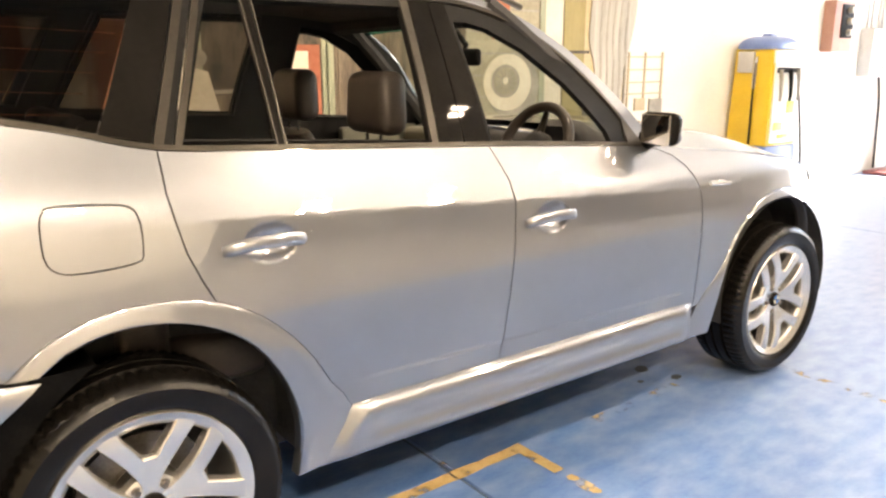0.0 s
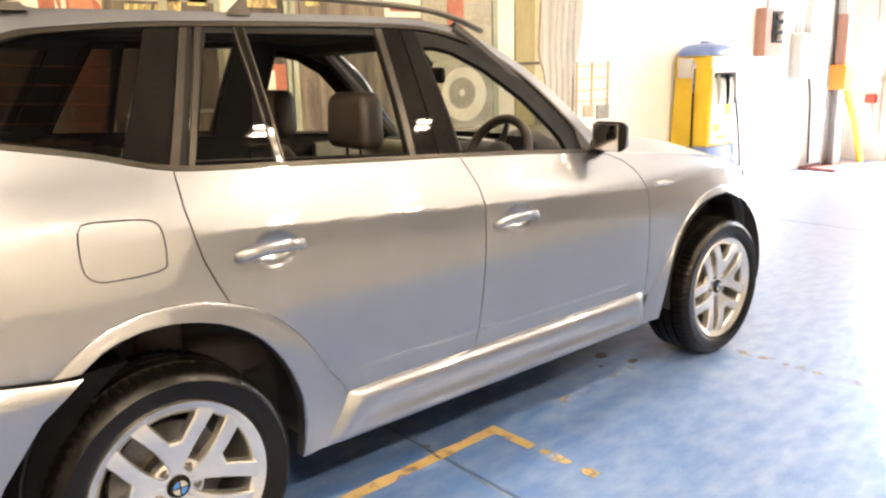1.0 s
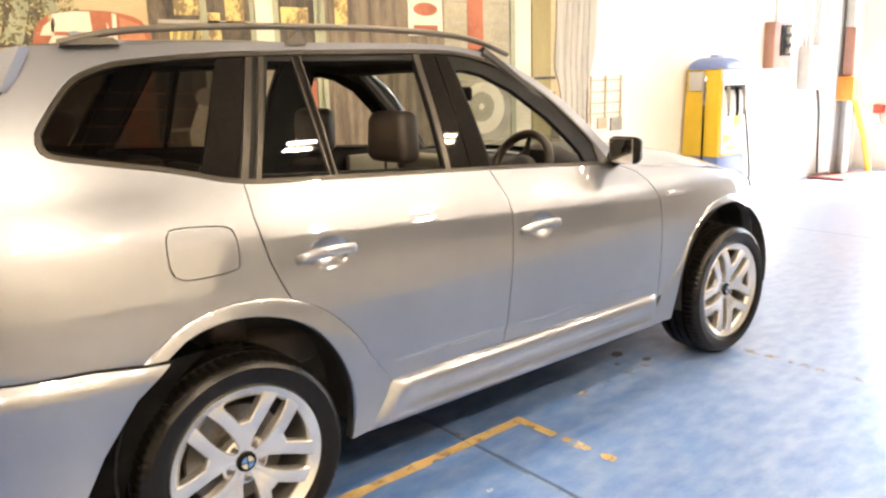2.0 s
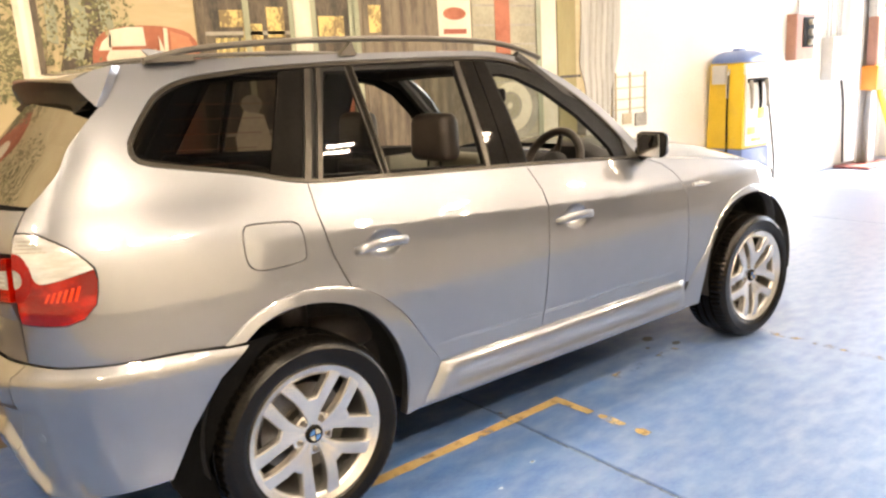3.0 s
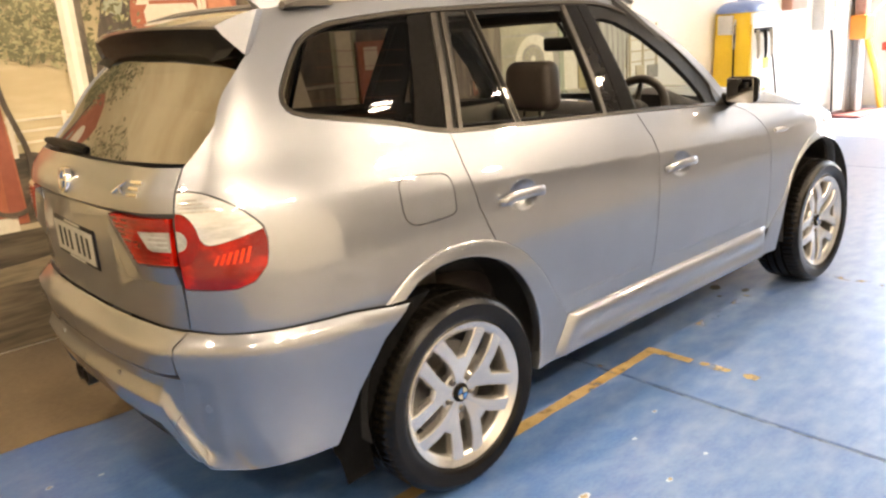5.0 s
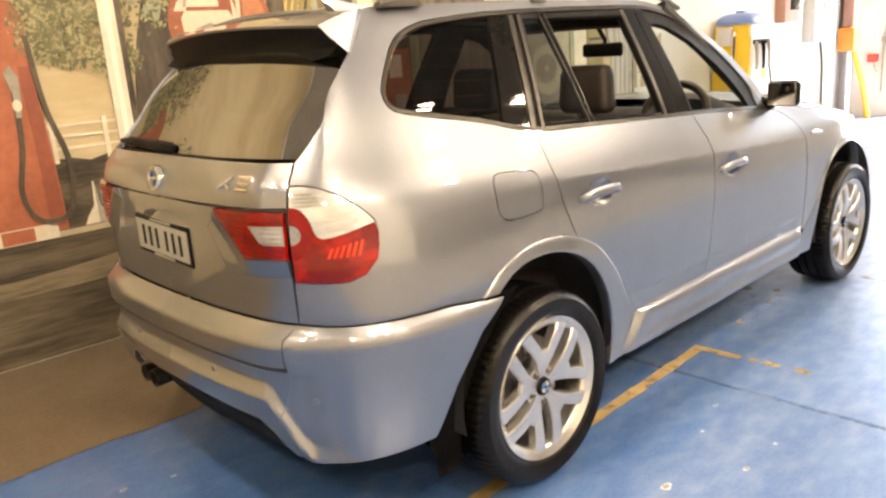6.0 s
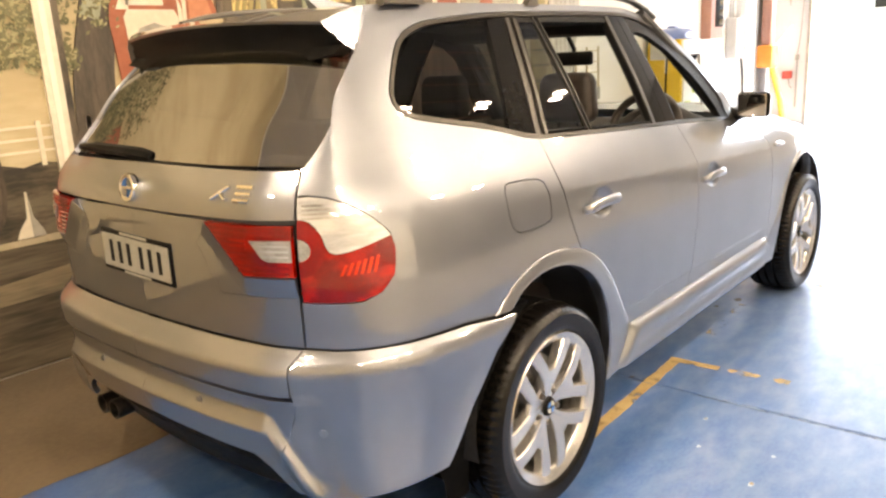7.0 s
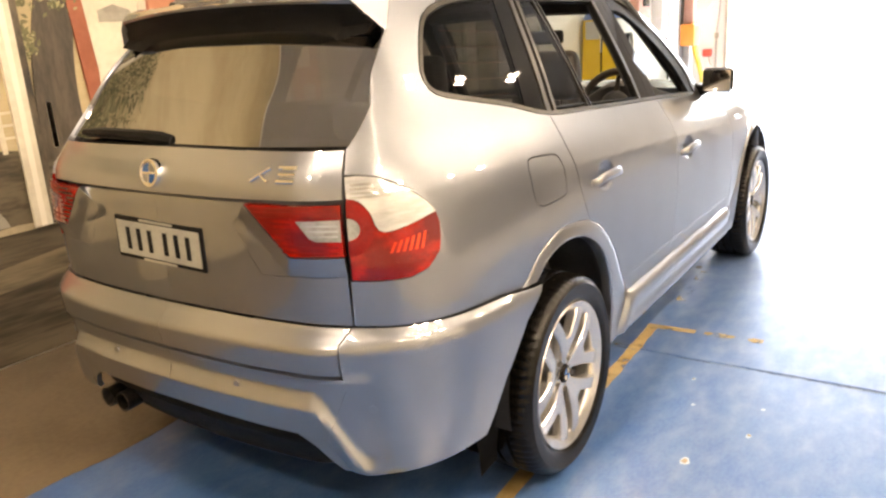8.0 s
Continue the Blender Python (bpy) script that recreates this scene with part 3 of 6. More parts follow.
for z in (1.18, 1.32, 1.46):
    painted("painted_rail", rect(4.22, 4.50, z - 0.012, z + 0.012), M_DARK, 7)
painted("painted_cactus", spline([(4.56, 0.72), (4.58, 1.3), (4.50, 1.55), (4.52, 1.95), (4.56, 2.9), (5.02, 2.9), (5.08, 1.95), (5.02, 1.55), (4.94, 1.3), (4.90, 0.72)], 0.08), mat("mural_pale_grey", (0.33, 0.31, 0.26), (0.48, 0.45, 0.39), 0.55, 0, 3, 30, stretch=(5, 1, 0.4)), 6)
for x in (4.64, 4.72, 4.80, 4.88, 4.96):
    painted("painted_fold", ribbon([(x, 0.75), (x + 0.01, 1.3), (x - 0.01, 1.6), (x + 0.02, 2.1), (x, 2.85)], 0.022), M_STEEL, 7)
for z in (1.10, 1.20, 1.31, 1.42):
    painted("painted_distant_rail", rect(4.98, 5.50, z - 0.006, z + 0.006), M_KERB, 3)
for x in (5.02, 5.24, 5.48):
    painted("painted_distant_post", rect(x - 0.010, x + 0.010, 0.95, 1.46), M_KERB, 4)
painted("painted_drum", rect(5.12, 5.26, 0.95, 1.06), M_KERB, 5)
painted("painted_drum", rect(5.32, 5.50, 0.92, 1.05), M_STEEL, 5)

# ---------------------------------------------------------------- yellow air pump against the wall
YELLOW = mat("yellow_enamel", (0.62, 0.40, 0.015), (0.70, 0.47, 0.03), 0.35, 0, 4, 60, coat=0.3)
PBLUE = mat("blue_pump_enamel", (0.10, 0.16, 0.36), (0.14, 0.21, 0.43), 0.35, 0, 4, 60, coat=0.3)
PALE = mat("white_pump_panel", (0.74, 0.73, 0.69), (0.80, 0.79, 0.75), 0.4, 0, 4, 60)
GREYBOX = mat("grey_enclosure", (0.42, 0.41, 0.39), (0.50, 0.49, 0.47), 0.5, 0, 4, 60)
PX, PY = 6.80, 1.70
pump = base("air_pump", (PX, PY, 0), "old yellow and blue upright service pump with two nozzles", "pump")


def tapered(bm, x0, x1, y0, y1, z0, z1, k, bev=0.02):
    box(bm, (x0, y0, z0), (x1, y1, z1), bev)
    cx, cy = (x0 + x1) / 2, (y0 + y1) / 2
    for v in bm.verts:
        t = (v.co.z - z0) / (z1 - z0)
        v.co.x = cx + (v.co.x - cx) * (1 - k * t)
        v.co.y = cy + (v.co.y - cy) * (1 - k * t)
    return bm


def rounded_top(bm, x0, x1, y0, y1, z0, z1):
    rows = []
    for i in range(8):
        a = math.pi / 2 * i / 7
        rows.append([((x0 + x1) / 2 + (x1 - x0) / 2 * math.copysign(abs(math.cos(b)) ** 0.5, math.cos(b)) * (0.35 + 0.65 * math.cos(a)), (y0 + y1) / 2 + (y1 - y0) / 2 * math.copysign(abs(math.sin(b)) ** 0.5, math.sin(b)) * (0.35 + 0.65 * math.cos(a)), z0 + (z1 - z0) * math.sin(a)) for b in (2 * math.pi * k / 28 for k in range(28))])
    vs = grid(bm, rows, closed=True)
    bm.faces.new(vs[-1])
    bm.faces.new(vs[0][::-1])
    bmesh.ops.recalc_face_normals(bm, faces=bm.faces[:])
    return bm


part("pump_body", tapered(bmesh.new(), PX - 0.27, PX + 0.27, PY - 0.22, PY + 0.22, 0.57, 1.50, 0.10), YELLOW, pump)
part("pump_base", tapered(bmesh.new(), PX - 0.285, PX + 0.285, PY - 0.235, PY + 0.235, 0.0, 0.57, 0.04), PBLUE, pump)
part("pump_dome", rounded_top(bmesh.new(), PX - 0.28, PX + 0.28, PY - 0.23, PY + 0.23, 1.49, 1.615), PBLUE, pump, "rounded blue top")
bm = bmesh.new()
box(bm, (PX - 0.06, PY - 0.05, 1.60), (PX + 0.06, PY + 0.05, 1.64), 0.012)
part("dome_cap", bm, PBLUE, pump)
bm = bmesh.new()
box(bm, (PX - 0.215, PY - 0.228, 0.60), (PX + 0.225, PY - 0.205, 1.36), 0.008)
part("front_panel", bm, PALE, pump, "white front panel with yellow and green marks")
bm = bmesh.new()
box(bm, (PX - 0.225, PY - 0.225, 1.36), (PX + 0.235, PY - 0.190, 1.48), 0.008)
part("header_panel", bm, PALE, pump)
bm = bmesh.new()
box(bm, (PX - 0.20, PY - 0.245, 1.27), (PX + 0.20, PY - 0.222, 1.32), 0.008)
part("nozzle_shelf", bm, BLACK, pump)
for dx in (-0.17, 0.0, 0.14):
    bm = bmesh.new()
    tube(bm, [(PX + dx, PY - 0.250, 1.30), (PX + dx + 0.005, PY - 0.262, 1.20), (PX + dx + 0.03, PY - 0.255, 1.06), (PX + dx + 0.03, PY - 0.25, 1.0)], [0.024, 0.02, 0.016, 0.012], 8)
    part("nozzle", bm, M_STEEL if dx else BLACK, pump)
lime = mat("lime_mark", (0.45, 0.52, 0.06), (0.52, 0.6, 0.1), 0.4, 0, 5, 50)
for x0, x1, z0, z1 in ((0.02, 0.16, 0.88, 1.0), (-0.18, -0.02, 0.72, 0.80), (-0.10, 0.10, 0.64, 0.68)):
    bm = bmesh.new()
    box(bm, (PX + x0, PY - 0.232, z0), (PX + x1, PY - 0.226, z1), 0.002)
    part("panel_mark", bm, lime, pump)
bm = bmesh.new()
tube(bm, [(PX - 0.262, PY - 0.05, 1.42), (PX - 0.30, PY - 0.06, 1.36), (PX - 0.295, PY - 0.055, 1.25), (PX - 0.29, PY - 0.05, 1.12)], [0.012, 0.016, 0.02, 0.015], 8)
part("side_nozzle", bm, CHROME, pump)
bm = bmesh.new()
tube(bm, spline([(PX - 0.29, PY - 0.05, 1.14), (PX - 0.285, PY - 0.045, 0.9), (PX - 0.29, PY - 0.05, 0.6), (PX - 0.33, PY - 0.06, 0.3), (PX - 0.30, PY - 0.06, 0.05)], 0.06), 0.011, 8)
part("side_hose", bm, RUBBER, pump)
bm = bmesh.new()
tube(bm, spline([(PX + 0.235, PY - 0.20, 1.25), (PX + 0.26, PY - 0.22, 1.0), (PX + 0.30, PY - 0.24, 0.7), (PX + 0.35, PY - 0.25, 0.35), (PX + 0.36, PY - 0.24, 0.03)], 0.06), 0.012, 8)
part("front_hose", bm, RUBBER, pump)
bm = bmesh.new()
box(bm, (PX - 0.285, PY - 0.02, 1.27), (PX - 0.245, PY + 0.15, 1.47), 0.01)
part("side_bracket", bm, GREYBOX, pump)

# ---------------------------------------------------------------- boxes, conduits and hoist on the white wall
TERRA = mat("faded_red_box", (0.30, 0.15, 0.11), (0.38, 0.20, 0.15), 0.5, 0, 5, 60)
ORANGE = mat("orange_enamel", (0.70, 0.22, 0.03), (0.78, 0.28, 0.05), 0.4, 0, 4, 60)
wb = base("switch_box", (8.44, WALL_Y, 1.45), "faded red electrical switch box on the white wall", "switch box")
bm = bmesh.new()
box(bm, (8.22, WALL_Y - 0.14, 1.47), (8.66, WALL_Y, 2.02), 0.015)
part("box_body", bm, TERRA, wb)
bm = bmesh.new()
box(bm, (8.36, WALL_Y - 0.155, 1.62), (8.62, WALL_Y - 0.139, 1.98), 0.008)
part("box_cover", bm, BLACK, wb)
for z in (1.92, 1.80, 1.68):
    bm = bmesh.new()
    rod(bm, (8.50, WALL_Y - 0.15, z), (8.50, WALL_Y - 0.20, z), 0.04, 0.034, 16)
    part("switch_knob", bm, M_STEEL, wb)
bm = bmesh.new()
rod(bm, (8.44, WALL_Y - 0.03, 2.0), (8.44, WALL_Y - 0.03, 4.4), 0.016)
part("conduit", bm, GREYBOX, wb)
gb = base("meter_box", (9.4, WALL_Y, 1.15), "grey electrical enclosure with white switches on the wall", "switch box")
bm = bmesh.new()
box(bm, (9.12, WALL_Y - 0.16, 1.18), (9.58, WALL_Y, 1.74), 0.02)
part("box_body", bm, GREYBOX, gb)
for z in (1.66, 1.52, 1.38, 1.26):
    bm = bmesh.new()
    box(bm, (9.40, WALL_Y - 0.19, z - 0.05), (9.58, WALL_Y - 0.158, z + 0.05), 0.008)
    part("breaker", bm, PALE, gb)
for dx in (9.20, 9.30, 9.48, 9.56):
    bm = bmesh.new()
    rod(bm, (dx, WALL_Y - 0.03, 1.73), (dx, WALL_Y - 0.03, 4.4), 0.016)
    part("conduit", bm, GREYBOX, gb)
bm = bmesh.new()
tube(bm, spline([(9.54, WALL_Y - 0.08, 1.18), (9.58, WALL_Y - 0.10, 0.9), (9.64, WALL_Y - 0.09, 0.5), (9.70, WALL_Y - 0.08, 0.06)], 0.08), 0.014, 8)
part("flex_lead", bm, BLACK, gb)
hoist = base("hoist_post", (9.95, 1.62, 0), "tall orange vehicle hoist post on a dark red foot", "hoist")
bm = bmesh.new()
box(bm, (9.45, 1.40, 0.0), (10.30, 1.88, 0.045), 0.01)
part("foot_plate", bm, mat("dark_red_foot", (0.12, 0.03, 0.03), (0.18, 0.05, 0.045), 0.5, 0, 4, 50), hoist)
bm = bmesh.new()
for y in (1.60, 1.76):
    box(bm, (9.86, y, 0.045), (10.06, y + 0.03, 3.6), 0.004)
box(bm, (10.03, 1.60, 0.045), (10.06, 1.79, 3.6), 0.004)
part("channel_post", bm, GREYBOX, hoist, "grey steel channel")
bm = bmesh.new()
box(bm, (9.80, 1.52, 1.02), (10.10, 1.74, 1.34), 0.02)
part("carriage", bm, ORANGE, hoist)
bm = bmesh.new()
box(bm, (9.84, 1.56, 1.34), (10.02, 1.70, 1.97), 0.015)
part("motor_case", bm, TERRA, hoist)
bm = bmesh.new()
tube(bm, [(10.02, 1.58, 1.02), (10.20, 1.50, 0.55), (10.34, 1.46, 0.06)], 0.045, 8)
part("yellow_arm", bm, YELLOW, hoist, "yellow lowered lifting arm")
bm = bmesh.new()
tube(bm, [(10.06, 1.54, 1.34), (10.30, 1.50, 1.48), (10.48, 1.46, 1.60)], 0.012, 6)
part("lever", bm, M_STEEL, hoist)
bm = bmesh.new()
rod(bm, (9.93, 1.66, 1.97), (9.93, 1.66, 2.35), 0.08)
part("motor", bm, GREYBOX, hoist)
valve = base("fire_valve", (10.98, 1.62, 0.85), "small red valve on the grey end wall", "valve")
bm = bmesh.new()
box(bm, (10.90, 1.56, 0.80), (11.0, 1.70, 0.92), 0.02)
part("valve_body", bm, mat("valve_red", (0.36, 0.04, 0.03), (0.45, 0.06, 0.04), 0.4, 0, 5, 50), valve)
bm = bmesh.new()
tube(bm, [(10.92, 1.60, 0.80), (10.91, 1.58, 0.70), (10.95, 1.56, 0.66)], 0.012, 6)
part("valve_lever", bm, M_STEEL, valve)
dr = base("drop_bolt", (10.98, 1.50, 0.3), "long steel drop bolt hanging on the end wall", "bolt")
bm = bmesh.new()
rod(bm, (10.975, 1.50, 0.36), (10.975, 1.50, 1.15), 0.014)
part("bolt_rod", bm, M_STEEL, dr)
bm = bmesh.new()
box(bm, (10.95, 1.47, 1.08), (11.0, 1.53, 1.17), 0.008)
part("bolt_keeper", bm, M_STEEL, dr)
cb = base("hanging_cable", (10.98, 1.45, 1.2), "grey cable looped down the end wall", "cable")
bm = bmesh.new()
tube(bm, spline([(10.975, 1.48, 3.6), (10.97, 1.45, 2.4), (10.97, 1.46, 1.6), (10.97, 1.50, 1.18)], 0.1), 0.008, 6)
part("cable_run", bm, M_STEEL, cb)
bm = bmesh.new()
tube(bm, spline([(10.975, 1.70, 3.6), (10.97, 1.66, 2.6), (10.97, 1.64, 1.9)], 0.1), 0.008, 6)
part("cable_run", bm, M_STEEL, cb)
bm = bmesh.new()
box(bm, (10.955, 1.325, 0.0), (11.0, 1.375, 3.7), 0.006)
solid("door_guide", bm, M_STEEL, "dark steel door guide at the edge of the doorway", "door guide", kind="structure")

# ---------------------------------------------------------------- outside
HOUSE = mat("pale_render", (0.66, 0.64, 0.58), (0.72, 0.70, 0.64), 0.7, 0, 0.8, 20)
shed = base("building", (34, -4, 0), "pale rendered building across the yard", "building")
bm = bmesh.new()
box(bm, (34, -26, 0), (42, 18, 6.5), 0.05)
part("wall", bm, HOUSE, shed)
bm = bmesh.new()
box(bm, (33.7, -26.4, 6.5), (42.3, 18.4, 6.8), 0.05)
part("roof", bm, GREYBOX, shed)
for y in (-20, -14, -8, -2, 4, 10):
    bm = bmesh.new()
    box(bm, (33.94, y - 1.2, 2.2), (34.02, y + 1.2, 4.0), 0.02)
    w = part("window", bm, M_STEEL, shed)
    bm = bmesh.new()
    box(bm, (33.90, y - 1.1, 2.3), (33.95, y + 1.1, 3.9))
    part("pane", bm, GLOSS_BLACK, w)
van = base("parked_van", (15.5, -1.2, 0), "white van parked outside the doorway", "van")
bm = bmesh.new()
prof = [(0.0, 0.35), (4.6, 0.35), (4.65, 0.9), (4.3, 1.15), (3.6, 1.95), (0.1, 2.0), (0.0, 1.8)]
a = [bm.verts.new((14.3, 0.10 - x, z)) for x, z in prof]
b = [bm.verts.new((16.1, 0.10 - x, z)) for x, z in prof]
bm.faces.new(a)
bm.faces.new(b[::-1])
for k in range(len(prof)):
    bm.faces.new((a[k], a[(k + 1) % len(prof)], b[(k + 1) % len(prof)], b[k]))
bmesh.ops.recalc_face_normals(bm, faces=bm.faces[:])
bmesh.ops.bevel(bm, geom=bm.edges[:], offset=0.06, segments=2, affect="EDGES")
part("van_body", bm, WHITE_METAL, van)
for x0, x1 in ((0.25, 1.5), (1.65, 2.75), (2.85, 3.55)):
    bm = bmesh.new()
    box(bm, (14.28, 0.10 - x1, 1.16), (14.31, 0.10 - x0, 1.72), 0.01)
    part("van_window", bm, M_STEEL, van)
for y in (-1.7, -3.7):
    for x in (14.42, 15.98):
        bm = bmesh.new()
        m = Matrix.Translation((x, y, 0.33)) @ Matrix.Rotation(radians(90), 4, "Y")
        lathe(bm, [(0.0, -0.09), (0.2, -0.09), (0.22, -0.1), (0.32, -0.1), (0.34, -0.05), (0.34, 0.05), (0.32, 0.1), (0.22, 0.1), (0.2, 0.09), (0.0, 0.09)], 24, m)
        part("van_wheel", bm, RUBBER, van)
LEAVES = mat("tree_leaves", (0.05, 0.10, 0.02), (0.11, 0.17, 0.04), 0.6, 0, 3, 20)
for tx, ty, th, seed in ((27.0, -7.0, 7.5, 32),):
    tree = base("tree", (tx, ty, 0), "leafy green tree beyond the yard", "tree")
    bm = bmesh.new()
    tube(bm, [(tx, ty, -0.02), (tx + 0.05, ty, 1.2), (tx - 0.05, ty + 0.1, 2.4), (tx, ty, th * 0.65)], [0.22, 0.17, 0.13, 0.06], 10)
    r = random.Random(seed)
    for k in range(7):
        a, z = r.uniform(0, 6.28), r.uniform(1.9, th * 0.55)
        tube(bm, [(tx, ty, z), (tx + 0.7 * math.cos(a), ty + 0.7 * math.sin(a), z + 0.6), (tx + 1.5 * math.cos(a), ty + 1.5 * math.sin(a), z + 1.3)], [0.07, 0.045, 0.02], 6)
    part("trunk", bm, M_BARK, tree)
    bm = bmesh.new()
    for k in range(2600):
        a, e, d = r.uniform(0, 6.28), r.uniform(-1, 1), r.random() ** 0.4
        lump = 1 + 0.25 * math.sin(3 * a + seed) + 0.2 * math.sin(5 * e + a)
        p = Vector((tx + 2.0 * d * lump * math.cos(a) * math.sqrt(1 - e * e), ty + 2.0 * d * lump * math.sin(a) * math.sqrt(1 - e * e), th * 0.62 + 1.9 * d * lump * e))
        q = Euler((r.uniform(0, 6.28), r.uniform(0, 6.28), r.uniform(0, 6.28))).to_matrix()
        s = r.uniform(0.07, 0.14)
        bm.faces.new([bm.verts.new(p + q @ Vector(v) * s) for v in ((-1, 0, 0), (0, -0.45, 0.1), (1, 0, 0), (0, 0.45, 0.1))])
    tagged(part("crown", bm, LEAVES, tree, smooth=None), kind="stuff")

# ---------------------------------------------------------------- car body surface
# Plan outline of the right half, from the middle of the tail round the flank to the middle of the nose.
PLAN_X = (-0.872, -0.868, -0.855, -0.822, -0.742, -0.62, -0.44, -0.15, 0.25, 0.8, 1.5, 2.2, 2.75, 3.12, 3.30, 3.40, 3.44)
PLAN_Y = (0, 0.20, 0.40, 0.59, 0.735, 0.808, 0.848, 0.872, 0.882, 0.886, 0.886, 0.884, 0.876, 0.80, 0.64, 0.38, 0)
LEVELS = (0.20, 0.40, 0.60, 0.80, 0.92, 0.99, 1.03, 1.08, 1.15, 1.21, 1.35, 1.56, 1.66)
IN_SOFT = (0.035, 0.018, 0.006, 0.002, 0.013, 0.0255, 0.035, 0.0505, 0.0815, 0.1125, 0.185, 0.312, 0.375)
CREASE_LEVELS = (0.20, 0.40, 0.60, 0.80, 0.92, 1.014, 1.024, 1.08, 1.15, 1.21, 1.35, 1.56, 1.66)
IN_SIDE = (0.035, 0.018, 0.006, 0.002, 0.006, 0.0125, 0.0165, 0.0415, 0.0775, 0.110, 0.185, 0.312, 0.375)
IN_REAR = (0.035, 0.030, 0.020, 0.008, 0.004, 0.004, 0.004, 0.004, 0.015, 0.055, 0.180, 0.370, 0.46)


def hermite(knots, values, s):
    n = len(knots)
    i = 0
    while i < n - 2 and knots[i + 1] < s:
        i += 1
    h = knots[i + 1] - knots[i]
    p1, p2 = values[i], values[i + 1]
    m1 = (p2 - values[i - 1]) / (knots[i + 1] - knots[i - 1]) if i > 0 else (p2 - p1) / h
    m2 = (values[i + 2] - p1) / (knots[i + 2] - knots[i]) if i + 2 < n else (p2 - p1) / h
    t = (s - knots[i]) / h
    return (2 * t ** 3 - 3 * t * t + 1) * p1 + (t ** 3 - 2 * t * t + t) * h * m1 + (3 * t * t - 2 * t ** 3) * p2 + (t ** 3 - t * t) * h * m2


PLAN_S = [0.0]
for _i in range(1, len(PLAN_X)):
    PLAN_S.append(PLAN_S[-1] + math.hypot(PLAN_X[_i] - PLAN_X[_i - 1], PLAN_Y[_i] - PLAN_Y[_i - 1]))
_zero = PLAN_S[7] + 0.15 / 0.4 * (PLAN_S[8] - PLAN_S[7])
PLAN_S = [v - _zero for v in PLAN_S]
TAIL, NOSE = PLAN_S[0], PLAN_S[-1]


def ease(a, b, x):
    t = min(max((x - a) / (b - a), 0.0), 1.0)
    return t * t * (3 - 2 * t)


def skin(s, z, off=0.0):
    """A point of the car's right flank and tail: s runs along the outline (s = x on the flank), z is the height, off lifts it outwards."""
    x, y = hermite(PLAN_S, PLAN_X, s), hermite(PLAN_S, PLAN_Y, s)
    dx = hermite(PLAN_S, PLAN_X, s + 1e-3) - hermite(PLAN_S, PLAN_X, s - 1e-3)
    dy = hermite(PLAN_S, PLAN_Y, s + 1e-3) - hermite(PLAN_S, PLAN_Y, s - 1e-3)
    ln = math.hypot(dx, dy)
    k = 1 - ease(-1.05, -0.55, s)
    zs = z + 0.060 * min(max(s - 0.6, -0.9), 1.5) * ease(0.80, 0.93, z) * (1 - ease(1.03, 1.26, z))
    c = ease(-0.25, 0.35, s)
    side = c * hermite(CREASE_LEVELS, IN_SIDE, zs) + (1 - c) * hermite(LEVELS, IN_SOFT, zs)
    d = (1 - k) * side + k * hermite(LEVELS, IN_REAR, z)
    d += 0.07 * ease(0.9, 2.1, s) * ease(0.95, 1.18, z) + 0.03 * ease(2.3, 3.2, s) * ease(0.6, 1.0, z)
    o = off - d
    return Vector((x - dy / ln * o, -(y + dx / ln * o), z))


def skin_normal(f, s, z):
    e = 0.004
    a, b = f(s + e, z) - f(s - e, z), f(s, z + e) - f(s, z - e)
    return a.cross(b).normalized()


def inside(p, poly):
    x, y = p
    c = False
    j = len(poly) - 1
    for i in range(len(poly)):
        (xi, yi), (xj, yj) = poly[i], poly[j]
        if (yi > y) != (yj > y) and x < (xj - xi) * (y - yi) / (yj - yi) + xi:
            c = not c
        j = i
    return c


def dense(poly, step):
    out = []
    for (a, b), (c, d) in zip(poly, poly[1:] + poly[:1]):
        k = max(1, int(math.hypot(c - a, d - b) / step + 0.5))
        out += [(a + (c - a) * i / k, b + (d - b) * i / k) for i in range(k)]
    return out


def shrink(poly, gap):
    """The outline moved inwards by half a shut line."""
    area = sum(a[0] * b[1] - b[0] * a[1] for a, b in zip(poly, poly[1:] + poly[:1]))
    sg = 1 if area > 0 else -1
    out = []
    n = len(poly)
    for i in range(n):
        a, b = poly[i - 1], poly[(i + 1) % n]
        dx, dy = b[0] - a[0], b[1] - a[1]
        ln = math.hypot(dx, dy) or 1
        out.append((poly[i][0] - sg * dy / ln * gap, poly[i][1] + sg * dx / ln * gap))
    return out


def clean(poly):
    out = []
    for p in poly:
        if not out or math.hypot(p[0] - out[-1][0], p[1] - out[-1][1]) > 0.004:
            out.append((float(p[0]), float(p[1])))
    if math.hypot(out[0][0] - out[-1][0], out[0][1] - out[-1][1]) < 0.004:
        out.pop()
    return out


